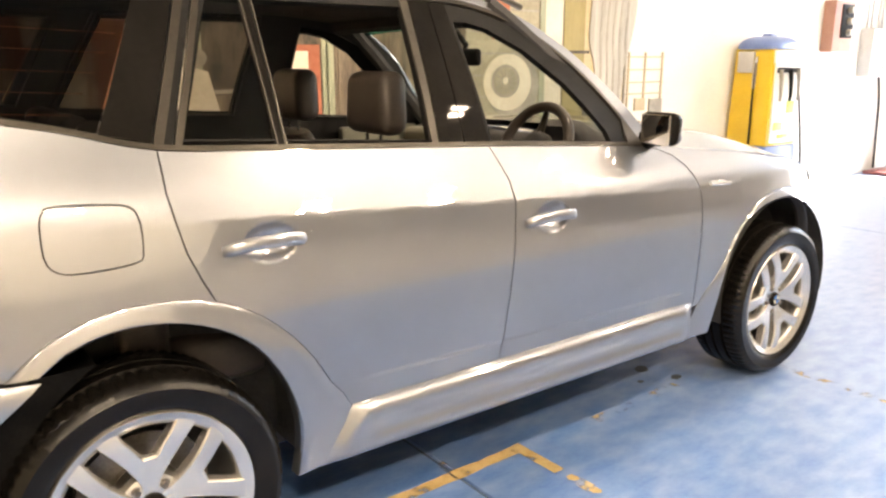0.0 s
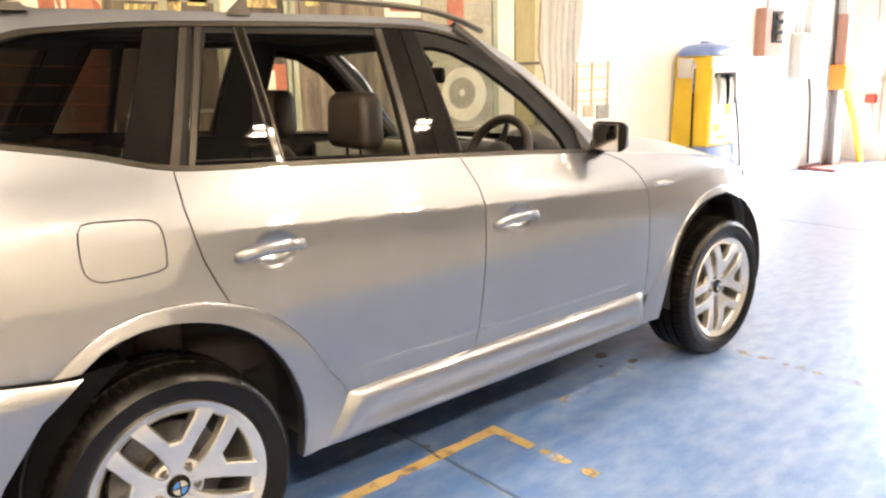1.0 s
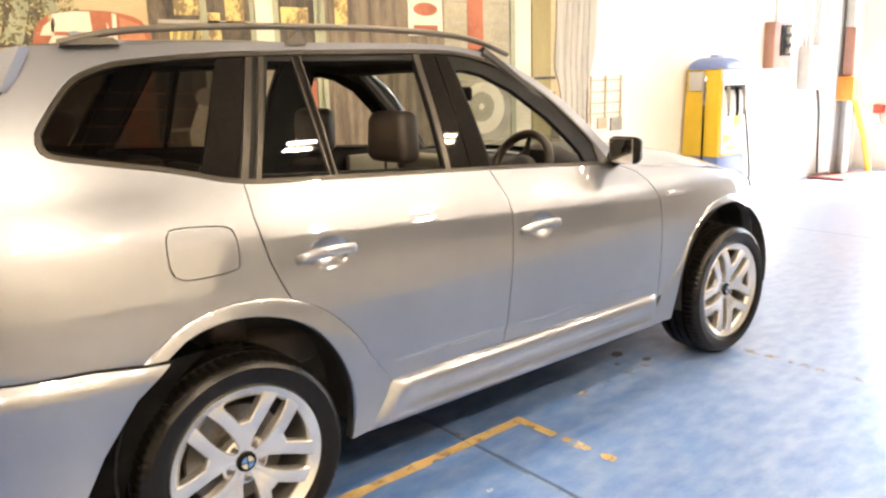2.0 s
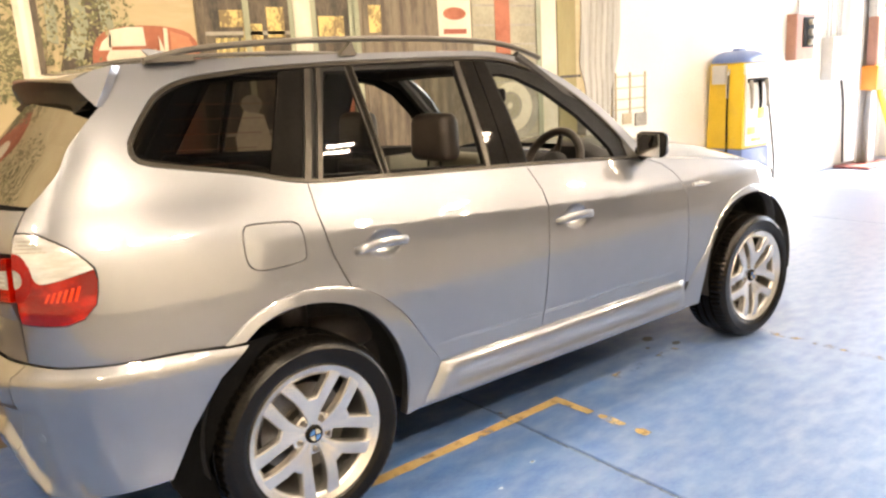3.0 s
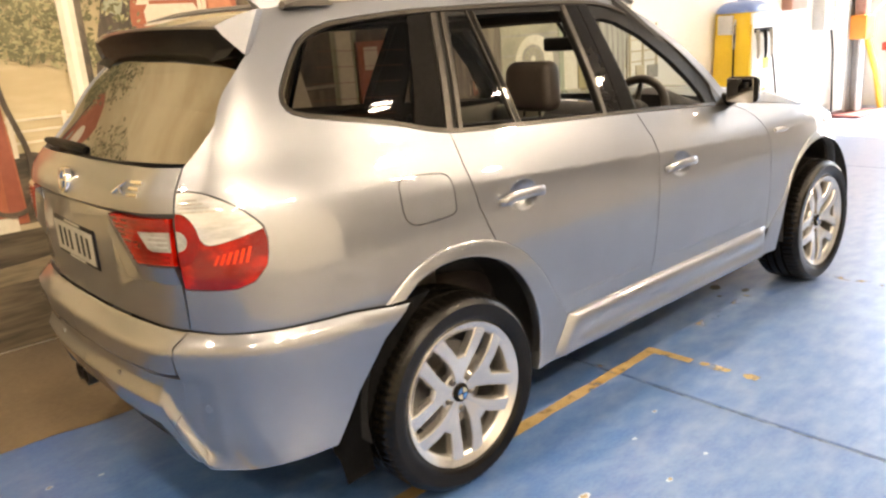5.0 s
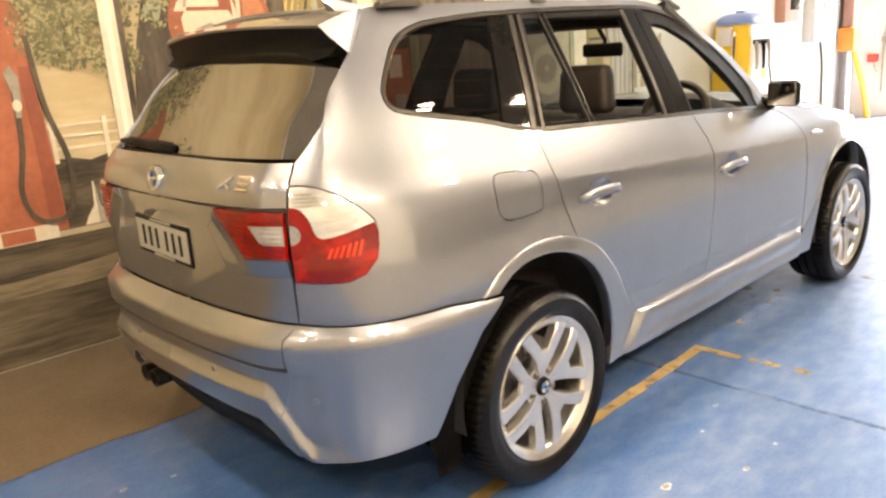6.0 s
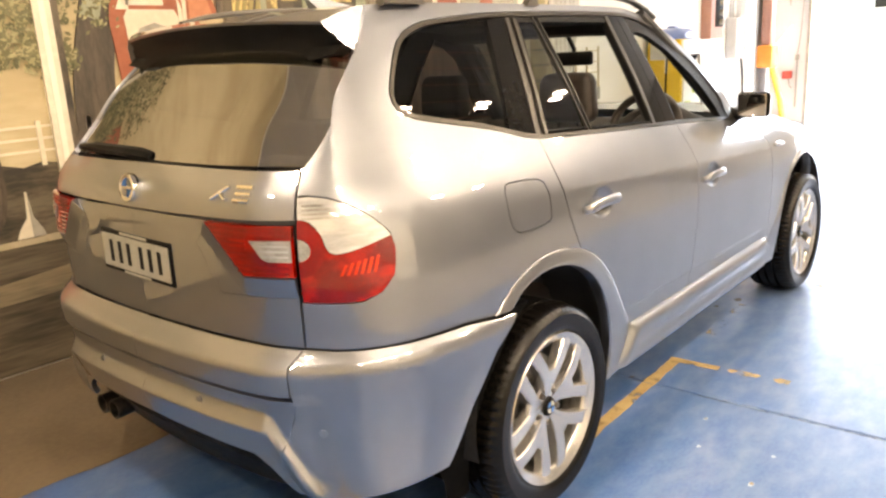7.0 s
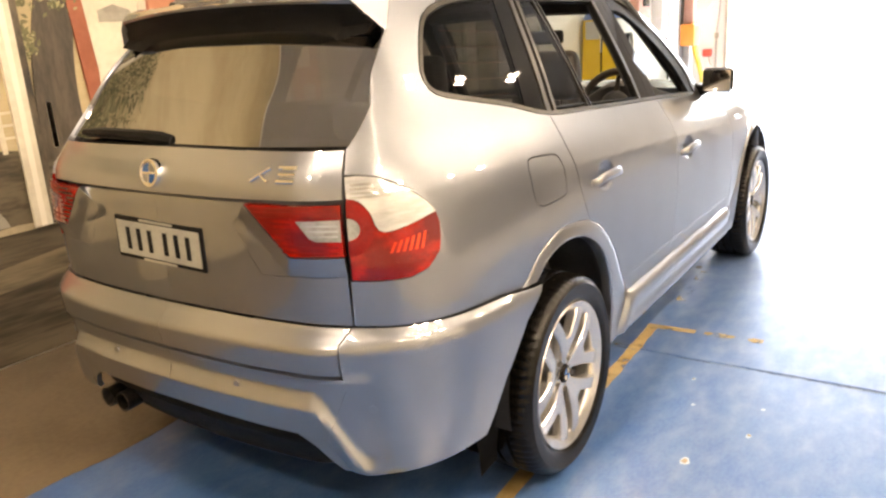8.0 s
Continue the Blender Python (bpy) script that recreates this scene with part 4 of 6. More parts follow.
def panel_mesh(name, outline, material, shape=None, holes=(), gap=0.0020, depth=0.018, step=0.032, sides=(1,), fine=()):
    """Sheet metal: an outline on the skin, filled with a fine net, lifted by shape(s, z) and given a turned-in edge.
    sides: 1 the right half, -1 the left; both make one mesh."""
    from mathutils.geometry import delaunay_2d_cdt
    lift = shape or (lambda s, z: 0.0)
    f = lambda s, z: skin(s, z, lift(s, z))
    loops = [shrink(dense(clean(outline), step), gap)] + [shrink(dense(clean(h), step), -gap) for h in holes]
    pts, edges = [], []
    for lp in loops:
        k = len(pts)
        pts += lp
        edges += [(k + i, k + (i + 1) % len(lp)) for i in range(len(lp))]
    xs, zs = [p[0] for p in loops[0]], [p[1] for p in loops[0]]
    cells = [(min(xs), max(xs), min(zs), max(zs), step)] + list(fine)
    seen_pts = np.array(pts)
    inner = []
    for x0, x1, z0, z1, st in cells:
        for i in range(int((x1 - x0) / st) + 2):
            for j in range(int((z1 - z0) / st) + 2):
                p = (x0 + st * (i + 0.5 * (j % 2)), z0 + st * j)
                if not inside(p, loops[0]) or any(inside(p, h) for h in loops[1:]):
                    continue
                if np.min(np.hypot(seen_pts[:, 0] - p[0], seen_pts[:, 1] - p[1])) < st * 0.45:
                    continue
                if st == step and any(a < p[0] < b and c < p[1] < d for a, b, c, d, _ in fine):
                    continue
                inner.append(p)
    allp = [Vector(p) for p in pts + inner]
    v2, _, faces, *_ = delaunay_2d_cdt(allp, edges, [], 0, 1e-6)
    tris = []
    for t in faces:
        c = (sum(v2[i][0] for i in t) / 3, sum(v2[i][1] for i in t) / 3)
        if inside(c, loops[0]) and not any(inside(c, h) for h in loops[1:]):
            a = (v2[t[1]][0] - v2[t[0]][0]) * (v2[t[2]][1] - v2[t[0]][1]) - (v2[t[1]][1] - v2[t[0]][1]) * (v2[t[2]][0] - v2[t[0]][0])
            tris.append(tuple(t) if a > 0 else tuple(t)[::-1])
    p3 = [f(p[0], p[1]) for p in v2]
    n3 = [skin_normal(f, p[0], p[1]) for p in v2]
    count = {}
    for t in tris:
        for a, b in zip(t, t[1:] + t[:1]):
            count[(a, b)] = 1
    rim = [(a, b) for a, b in count if (b, a) not in count]
    verts, polys, norms = [], [], []
    for sd in sides:
        k = len(verts)
        fl = lambda v: (v[0], v[1] * sd, v[2])
        verts += [fl(p) for p in p3]
        for t in tris:
            q = tuple(k + i for i in t)
            polys.append(q if sd > 0 else q[::-1])
            norms.append([fl(n3[i]) for i in (t if sd > 0 else t[::-1])])
        lip = {}
        for a, b in rim:
            for i in (a, b):
                if i not in lip:
                    lip[i] = len(verts)
                    verts.append(fl(p3[i]))
                    verts.append(fl(p3[i] - n3[i] * depth))
            q = (lip[b], lip[a], lip[a] + 1, lip[b] + 1)
            q = q if sd > 0 else q[::-1]
            polys.append(q)
            pa, pb, pc = (Vector(verts[i]) for i in q[:3])
            nn = (pb - pa).cross(pc - pb).normalized()
            norms.append([tuple(nn)] * 4)
    me = bpy.data.meshes.new(name)
    me.from_pydata(verts, [], polys)
    for p in me.polygons:
        p.use_smooth = True
    me.update()
    me.normals_split_custom_set([n for face in norms for n in face])
    me.materials.append(material)
    return me


def panel(name, outline, material, parent, label="", **kw):
    return link_part(name, panel_mesh(name, outline, material, **kw), parent, label)


# ---------------------------------------------------------------- outlines on the skin (s, height)
BELT = spline([(-0.425, 1.3245), (-0.387, 1.313), (-0.10, 1.258), (0.11, 1.208), (0.44, 1.187), (1.13, 1.150), (1.72, 1.108), (1.93, 1.092)], 0.05)
TOPLINE = spline([(-0.428, 1.326), (-0.446, 1.340), (-0.455, 1.362), (-0.450, 1.390), (-0.40, 1.455), (-0.32, 1.532), (-0.22, 1.572), (-0.09, 1.590), (0.26, 1.609), (1.0, 1.612), (1.26, 1.592), (1.45, 1.53), (1.66, 1.395), (1.87, 1.17), (1.93, 1.092)], 0.018)
SEAM_C = spline([(0.112, 1.207), (0.108, 1.11), (0.134, 0.968), (0.193, 0.838)], 0.05)
SEAM_B = spline([(1.125, 1.150), (1.170, 1.045), (1.172, 0.98), (1.155, 0.74), (1.118, 0.462)], 0.05)
SEAM_A = spline([(1.93, 1.092), (2.06, 1.05), (2.125, 0.96), (2.15, 0.80), (2.15, 0.435)], 0.05)
FLARE_R = spline([(-0.275, 0.742), (-0.175, 0.818), (-0.05, 0.860), (0.07, 0.862), (0.193, 0.838), (0.31, 0.778), (0.42, 0.670), (0.50, 0.545), (0.562, 0.460), (0.53, 0.375), (0.488, 0.298)], 0.04)
LIP_R = spline([(-0.208, 0.744), (-0.150, 0.788), (-0.05, 0.816), (0.07, 0.812), (0.187, 0.773), (0.284, 0.702), (0.36, 0.585), (0.400, 0.45), (0.398, 0.36), (0.388, 0.292)], 0.04)
FLARE_F = spline([(2.125, 0.30), (2.145, 0.37), (2.18, 0.44), (2.31, 0.565), (2.40, 0.70), (2.50, 0.805), (2.63, 0.852), (2.80, 0.858), (2.96, 0.82), (3.08, 0.74), (3.17, 0.60), (3.21, 0.42)], 0.04)
LIP_F = spline([(2.275, 0.30), (2.30, 0.40), (2.345, 0.60), (2.42, 0.735), (2.54, 0.80), (2.68, 0.823), (2.84, 0.815), (2.98, 0.755), (3.07, 0.66), (3.125, 0.53), (3.14, 0.38)], 0.04)
HATCH = spline([(-0.873, 1.163), (-0.874, 1.221), (-0.818, 1.288), (-0.68, 1.405), (-0.53, 1.500), (-0.47, 1.56), (-0.42, 1.632)], 0.05)
LAMP = spline([(-0.8725, 0.896), (-0.71, 0.893), (-0.662, 0.908), (-0.624, 0.948), (-0.611, 1.02), (-0.616, 1.053), (-0.69, 1.117), (-0.79, 1.155), (-0.873, 1.163)], 0.03)
ROOF_EDGE = spline([(-0.42, 1.632), (0.0, 1.642), (1.0, 1.638), (1.28, 1.616), (1.48, 1.555), (1.70, 1.42), (1.93, 1.19), (2.03, 1.085)], 0.05)
FUEL = spline([(-0.135, 1.106), (-0.02, 1.099), (0.022, 1.088), (0.036, 1.060), (0.036, 0.992), (0.018, 0.965), (-0.10, 0.958), (-0.148, 0.968), (-0.168, 0.998), (-0.168, 1.070), (-0.158, 1.096)], 0.01, closed=True)

car = base("car", (1.37, 0, 0), "silver-grey five-door estate car with open side windows on blue floor", "car")
CUPS = ((0.345, 0.968), (1.335, 0.912))


def door_shape(s, z):
    line = 0.532 - 0.012 * (s - 0.5)
    o = -0.005 * ease(line + 0.007, line - 0.007, z) * ease(0.36, 0.48, z) * ease(0.5, 0.75, s) * (1 - ease(1.98, 2.10, s))
    for a, b in CUPS:
        o -= 0.030 * max(0.0, 1 - ((s - a) / 0.074) ** 2 - ((z - b) / 0.050) ** 2) ** 0.9
    return o


FINE_R = [(0.26, 0.43, 0.91, 1.06, 0.008), (0.43, 0.80, 0.99, 1.05, 0.012), (0.80, 1.17, 0.97, 1.03, 0.012), (0.12, 0.26, 1.02, 1.075, 0.012), (0.50, 1.15, 0.510, 0.546, 0.006)]
FINE_F = [(1.25, 1.42, 0.855, 1.00, 0.008), (1.14, 1.25, 0.95, 1.01, 0.012), (1.42, 1.80, 0.92, 0.99, 0.012), (1.80, 2.15, 0.895, 0.965, 0.012), (1.12, 2.12, 0.500, 0.536, 0.006)]
FINE_W = [(2.06, 2.40, 0.88, 0.96, 0.014)]
BUMP_TOP = [(-0.875, 0.772), (-0.60, 0.760), (-0.40, 0.756), (-0.275, 0.742)]
quarter = BUMP_TOP[:1] + LAMP + HATCH[1:] + ROOF_EDGE[1:] + [p for p in TOPLINE[::-1]] + [p for p in BELT if p[0] < 0.10] + SEAM_C + [p for p in FLARE_R if p[0] < 0.18][::-1] + BUMP_TOP[1:3][::-1]
rear_door_line = [p for p in BELT if 0.13 < p[0] < 1.10][::-1] + SEAM_C + [p for p in FLARE_R if p[0] > 0.21 and p[1] > 0.458] + [(0.80, 0.455), (1.118, 0.460)] + SEAM_B[::-1][1:]
front_door_line = [p for p in BELT if p[0] > 1.15][::-1] + SEAM_B + [(1.6, 0.448), (2.15, 0.432)] + SEAM_A[::-1][1:-1]
fender_line = SEAM_A + [p for p in FLARE_F if p[0] < 3.0 and p[1] > 0.438] + [(3.10, 0.74), (3.25, 0.74), (3.25, 0.82), (3.12, 0.90), (2.9, 0.972), (2.5, 1.035), (2.03, 1.085)]

# bumper forms: the moulded band and the lower band that turns down at the corner
def tail_bumper(s, z):
    o = hermite((0.30, 0.36, 0.45, 0.60, 0.70, 0.722, 0.736, 0.765, 0.785), (0.004, 0.020, 0.028, 0.034, 0.036, 0.0345, 0.028, 0.006, 0.0), z)
    return o * (1 + 0.85 * (1 - ease(-1.0, -0.75, s)))


def flat_pane(s, z):
    """Offset that draws a side pane straight from the belt to the roof, with a slight bulge."""
    a, b = skin(s, 1.215)[1], skin(s, 1.585)[1]
    t = (z - 1.215) / 0.37
    return skin(s, z)[1] - (a + (b - a) * t) + 0.042 * t * (1 - t) - 0.007


def valance(s, z):
    ridge = 0.545 - 0.20 * ease(-1.00, -0.86, s)
    w = 1 - ease(-0.88, -0.80, s)
    low = ease(0.66, 0.62, z)
    d = z - ridge
    crest = 0.028 * max(0.0, 1 - d / 0.050) ** 1.25 if d > 0 else 0.028 - 0.024 * min(1.0, -d / 0.10)
    return tail_bumper(s, z) + w * low * (-0.014 + crest)


for sd, nm in ((1, "right"), (-1, "left")):
    near = sd == 1
    q = panel("quarter_panel", quarter, PAINT, car, holes=[FUEL] if near else [], sides=(sd,))
    if near:
        panel("fuel_flap", FUEL, PAINT, car, shape=lambda s, z: 0.0003, gap=0.0016, step=0.02)
    rd = panel("rear_door", rear_door_line, PAINT, car, sides=(sd,), shape=door_shape, fine=FINE_R if near else ())
    fd = panel("front_door", front_door_line, PAINT, car, sides=(sd,), shape=door_shape, fine=FINE_F if near else ())
    panel("front_fender", fender_line, PAINT, car, sides=(sd,), fine=FINE_W if near else ())
    # painted arch flares
    for line, lip in ((FLARE_R, LIP_R), (FLARE_F, LIP_F)):
        bm = bmesh.new()
        rows = []
        nn = 28
        for i in range(nn + 1):
            a = np.array(line[round(i / nn * (len(line) - 1))])
            b = np.array(lip[round(i / nn * (len(lip) - 1))])
            row = []
            for t, o in ((0.0, -0.012), (0.0, 0.0), (0.05, 0.0022), (0.30, 0.0045), (0.60, 0.0075), (0.85, 0.0105), (0.96, 0.010), (1.0, 0.004), (1.01, -0.03)):
                c = a + (b - a) * t
                p = skin(c[0], c[1], o)
                row.append((p[0], p[1] * sd, p[2]))
            rows.append(row)
        grid(bm, rows)
        bmesh.ops.recalc_face_normals(bm, faces=bm.faces[:])
        if sum(f.normal.y for f in bm.faces) * sd > 0:
            bmesh.ops.reverse_faces(bm, faces=bm.faces[:])
        part("arch_flare", bm, PAINT, car, smooth=40)
    # sill skirt
    bm = bmesh.new()
    rows = []
    for i in range(81):
        t = i / 80
        row = []
        for z, o in ((0.462, -0.01), (0.458, 0.004), (0.447, 0.018), (0.430, 0.027), (0.395, 0.026), (0.384, 0.0195), (0.352, 0.0185), (0.345, 0.0235), (0.322, 0.025), (0.303, 0.020), (0.292, 0.0), (0.290, -0.06)):
            k = ease(0, 0.03, t) * (1 - ease(0.96, 1, t))
            if 0.33 < z < 0.41:
                o = 0.026 + (o - 0.026) * ease(0.06, 0.085, t) * (1 - ease(0.945, 0.965, t))
            s = (0.462 + 0.105 * (z - 0.29) / 0.17) * (1 - t) + (2.168 - 0.03 * (z - 0.29) / 0.17) * t
            p = skin(s, z, o * k if o > 0 else o)
            row.append((p[0], p[1] * sd, p[2]))
        rows.append(row)
    grid(bm, rows)
    bmesh.ops.recalc_face_normals(bm, faces=bm.faces[:])
    if sum(f.normal.y for f in bm.faces) * sd > 0:
        bmesh.ops.reverse_faces(bm, faces=bm.faces[:])
    part("sill_skirt", bm, PAINT, car, smooth=50)
    # dark inner shell with the window openings cut through
    shell = [(-0.84, 0.40), (-0.80, 1.15), (-0.80, 1.22), (-0.47, 1.50), (-0.40, 1.625), (1.0, 1.63), (1.27, 1.60), (1.47, 1.545), (1.69, 1.405), (1.92, 1.17), (2.02, 1.07), (3.2, 0.88), (3.2, 0.80)] + [p for p in LIP_F[::-1] if p[1] > 0.42] + [(2.25, 0.32), (0.43, 0.32)] + [p for p in LIP_R[::-1] if p[1] > 0.32] + [(-0.45, 0.50)]
    win_q = [(-0.425, 1.345), (-0.10, 1.275), (0.03, 1.245), (0.16, 1.565), (-0.09, 1.568), (-0.22, 1.55), (-0.31, 1.515), (-0.39, 1.44), (-0.43, 1.38)]
    win_r = [(0.14, 1.216), (0.44, 1.196), (0.915, 1.168), (0.97, 1.592), (0.46, 1.594), (0.30, 1.59)]
    win_f = [(1.16, 1.162), (1.72, 1.120), (1.83, 1.120), (1.63, 1.355), (1.46, 1.475), (1.32, 1.530), (1.16, 1.556)]
    panel("inner_shell", shell, CLOTH, car, holes=[win_q, win_r, win_f], shape=lambda s, z: -0.030, step=0.06, depth=0.012, sides=(sd,))
    # window surround: belt strip, roof strip and the posts
    trim = BELT[:-1] + [p for p in TOPLINE[::-1]]
    hole = [q for q in shrink(dense(clean(trim), 0.03), 0.014) if q[0] < 1.84]
    panel("window_trim", trim, TRIM, car, holes=[hole], shape=lambda s, z: 0.002, gap=0.0008, depth=0.02, sides=(sd,), step=0.045)
    post = lambda name, pts, m, o: panel(name, pts, m, car, shape=lambda s, z: o, gap=0.0006, depth=0.016, sides=(sd,), step=0.045)
    post("rear_post", [(-0.012, 1.248), (0.103, 1.2225), (0.250, 1.592), (0.150, 1.587)], GLOSS_BLACK, -0.001)
    post("post_strip", [(0.105, 1.2205), (0.130, 1.2155), (0.279, 1.594), (0.253, 1.592)], TRIM, 0.003)
    post("door_gap", [(0.131, 1.2155), (0.154, 1.212), (0.301, 1.594), (0.280, 1.594)], BLACK, -0.007)
    post("door_post", [(0.155, 1.212), (0.173, 1.2085), (0.323, 1.595), (0.302, 1.594)], TRIM, 0.001)
    post("window_divider", [(0.417, 1.196), (0.4225, 1.1955), (0.4315, 1.596), (0.424, 1.596)], TRIM, 0.001)
    post("window_divider", [(0.4230, 1.1955), (0.4400, 1.193), (0.4555, 1.595), (0.4320, 1.596)], GLOSS_BLACK, -0.002)
    post("window_divider", [(0.4405, 1.193), (0.447, 1.192), (0.463, 1.594), (0.4560, 1.595)], TRIM, 0.001)
    post("centre_post_rear", [(0.905, 1.166), (0.93, 1.164), (0.985, 1.596), (0.955, 1.596)], TRIM, 0.001)
    post("centre_post", [(0.932, 1.164), (1.028, 1.156), (1.065, 1.594), (0.986, 1.596)], GLOSS_BLACK, -0.001)
    post("centre_post_front", [(1.031, 1.156), (1.132, 1.151), (1.132, 1.59), (1.068, 1.594)], GLOSS_BLACK, -0.0015)
    frame_f = [(1.134, 1.164), (1.134, 1.590), (1.26, 1.574), (1.44, 1.514), (1.645, 1.385), (1.85, 1.165), (1.90, 1.106), (1.70, 1.124)]
    hole_f = [(1.146, 1.166), (1.146, 1.53), (1.20, 1.530), (1.285, 1.512), (1.425, 1.445), (1.58, 1.325), (1.735, 1.160), (1.745, 1.122), (1.70, 1.126)]
    panel("front_window_frame", frame_f, BLACK, car, holes=[hole_f], shape=lambda s, z: -0.004, gap=0.0004, depth=0.02, sides=(sd,), step=0.045)
    frame_r = [(0.174, 1.222), (0.325, 1.594), (0.955, 1.596), (0.905, 1.180)]
    hole_r = [(0.184, 1.228), (0.332, 1.576), (0.950, 1.572), (0.902, 1.184)]
    panel("rear_window_frame", frame_r, BLACK, car, holes=[hole_r], shape=lambda s, z: -0.004, gap=0.0004, depth=0.02, sides=(sd,), step=0.045)
    glass_q = spline([(-0.014, 1.252), (-0.10, 1.270), (-0.387, 1.327), (-0.420, 1.338), (-0.436, 1.358), (-0.434, 1.382), (-0.385, 1.447), (-0.31, 1.515), (-0.21, 1.554), (-0.09, 1.574), (0.148, 1.580)], 0.02)
    ob = panel("quarter_window", glass_q, PRIVACY, car, "dark privacy glass with heater lines", shape=lambda s, z: -0.003, gap=0.0, depth=0.003, sides=(sd,), step=0.05)
    ob.visible_shadow = False
    ob = panel("fixed_window", [(0.177, 1.222), (0.414, 1.205), (0.424, 1.580), (0.330, 1.580)], FIXED, car, "grey fixed glass of the rear door", shape=flat_pane, gap=0.0, depth=0.003, sides=(sd,), step=0.03)
    ob.visible_shadow = False
    # bumper corner
    corner = [(-0.905, 0.735), (-0.878, 0.7705), (-0.60, 0.7590), (-0.40, 0.7550), (-0.275, 0.7425), (-0.208, 0.738), (-0.31, 0.655), (-0.41, 0.510), (-0.487, 0.352), (-0.60, 0.343), (-0.80, 0.335), (-0.93, 0.338), (-0.97, 0.44), (-0.905, 0.60)]
    panel("bumper_corner", corner, PAINT, car, shape=valance, sides=(sd,), step=0.024, gap=0.0004, fine=[(-0.99, -0.79, 0.33, 0.64, 0.009)])
    # wheel arch liner behind the bumper edge
    for cx, r, lip in ((0.03, 0.385, LIP_R), (2.78, 0.385, LIP_F)):
        bm = bmesh.new()
        rows = []
        for i in range(25):
            a = radians(-12 + 204 * i / 24)
            px, pz = cx + (r + 0.03) * math.cos(a), 0.40 + (r + 0.03) * math.sin(a)
            rows.append([(px, -0.86 * sd, pz), (px, -0.62 * sd, pz), (cx + 0.30 * math.cos(a), -0.55 * sd, 0.38 + 0.30 * math.sin(a)), (cx, -0.55 * sd, 0.38)])
        grid(bm, rows)
        part("arch_liner", bm, LINER, car)
    bm = bmesh.new()
    edge = spline([(-0.208, 0.738), (-0.31, 0.655), (-0.41, 0.510), (-0.482, 0.352), (-0.462, 0.27), (-0.440, 0.16)], 0.03)
    rows = []
    for s, z in edge:
        k = ease(0.40, 0.18, z)
        a, b = skin(s - 0.02 + 0.02 * k, z, -0.004 - 0.03 * k), skin(s + 0.118, z, -0.018 - 0.035 * k)
        rows.append([(a[0], a[1] * sd, z), (b[0], b[1] * sd, z), (b[0] + 0.0, (b[1] + 0.25) * sd, z)])
    grid(bm, rows)
    part("arch_edge", bm, FLAP, car, "black plastic edge behind the wheel")
    # door pulls
    for (a, b), door, m in ((CUPS[0], rd, 0), (CUPS[1], fd, 0)):
        bm = bmesh.new()
        line = spline([(a - 0.128, b - 0.006, 0.008), (a - 0.116, b + 0.000, 0.024), (a - 0.06, b + 0.009, 0.031), (a + 0.02, b + 0.010, 0.031), (a + 0.075, b + 0.005, 0.024), (a + 0.092, b + 0.002, 0.006)], 0.012)
        rows = []
        for i, (s, z, o) in enumerate(line):
            t = i / (len(line) - 1)
            h = 0.0175 * min(1, 0.72 + 3 * t, 0.45 + 6 * (1 - t))
            row = []
            for k in range(10):
                c, d = math.cos(2 * math.pi * k / 10), math.sin(2 * math.pi * k / 10)
                p = skin(s, z + h * d, o + 0.010 * c)
                row.append((p[0], p[1] * sd, p[2]))
            rows.append(row)
        vs = grid(bm, rows, closed=True)
        bm.faces.new(vs[0])
        bm.faces.new(vs[-1])
        bmesh.ops.recalc_face_normals(bm, faces=bm.faces[:])
        part("door_handle", bm, PAINT, door, smooth=60)
    # mirror
    bm = bmesh.new()
    box(bm, (1.862, -0.940, 1.100), (1.940, -0.775, 1.232), 0.028, seg=4)
    for v in bm.verts:
        k = (v.co.x - 1.862) / 0.078
        v.co.z = 1.166 + (v.co.z - 1.166) * (1 - 0.25 * k)
        v.co.y = (-0.86 + (v.co.y + 0.86) * (1 - 0.2 * k)) * 1.0
        v.co.y *= sd
    if sd < 0:
        bmesh.ops.reverse_faces(bm, faces=bm.faces[:])
    mir = part("door_mirror", bm, GLOSS_BLACK, car, "dark door mirror with a chrome-bright glass", smooth=60)
    bm = bmesh.new()
    box(bm, (1.857, -0.930 * sd, 1.113), (1.864, -0.790 * sd, 1.219), 0.003)
    bmesh.ops.rotate(bm, verts=bm.verts[:], cent=(1.8625, -0.80 * sd, 1.166), matrix=Matrix.Rotation(radians(-7 * sd), 3, "Z"))
    part("mirror_glass", bm, MIRROR, mir)
    bm = bmesh.new()
    tube(bm, [(1.93, -0.80 * sd, 1.125), (1.94, -0.765 * sd, 1.11), (1.945, -0.725 * sd, 1.105)], [0.022, 0.03, 0.045], 10)
    part("mirror_foot", bm, BLACK, mir)

# ---------------------------------------------------------------- tail
UPPER = [(TAIL, 1.103), (-0.8758, 1.106), (-0.8785, 1.220), (TAIL, 1.224)]


def facet(s, z):
    """The surround of the inner lamp falls away from the raised lens to the tailgate."""
    side = (-1.030 - (z - 0.960) / 0.134 * 0.128 - s) / 0.075
    return 0.019 * (1 - min(1.0, max(side, (0.960 - z) / 0.058, 0.0))) - 0.001


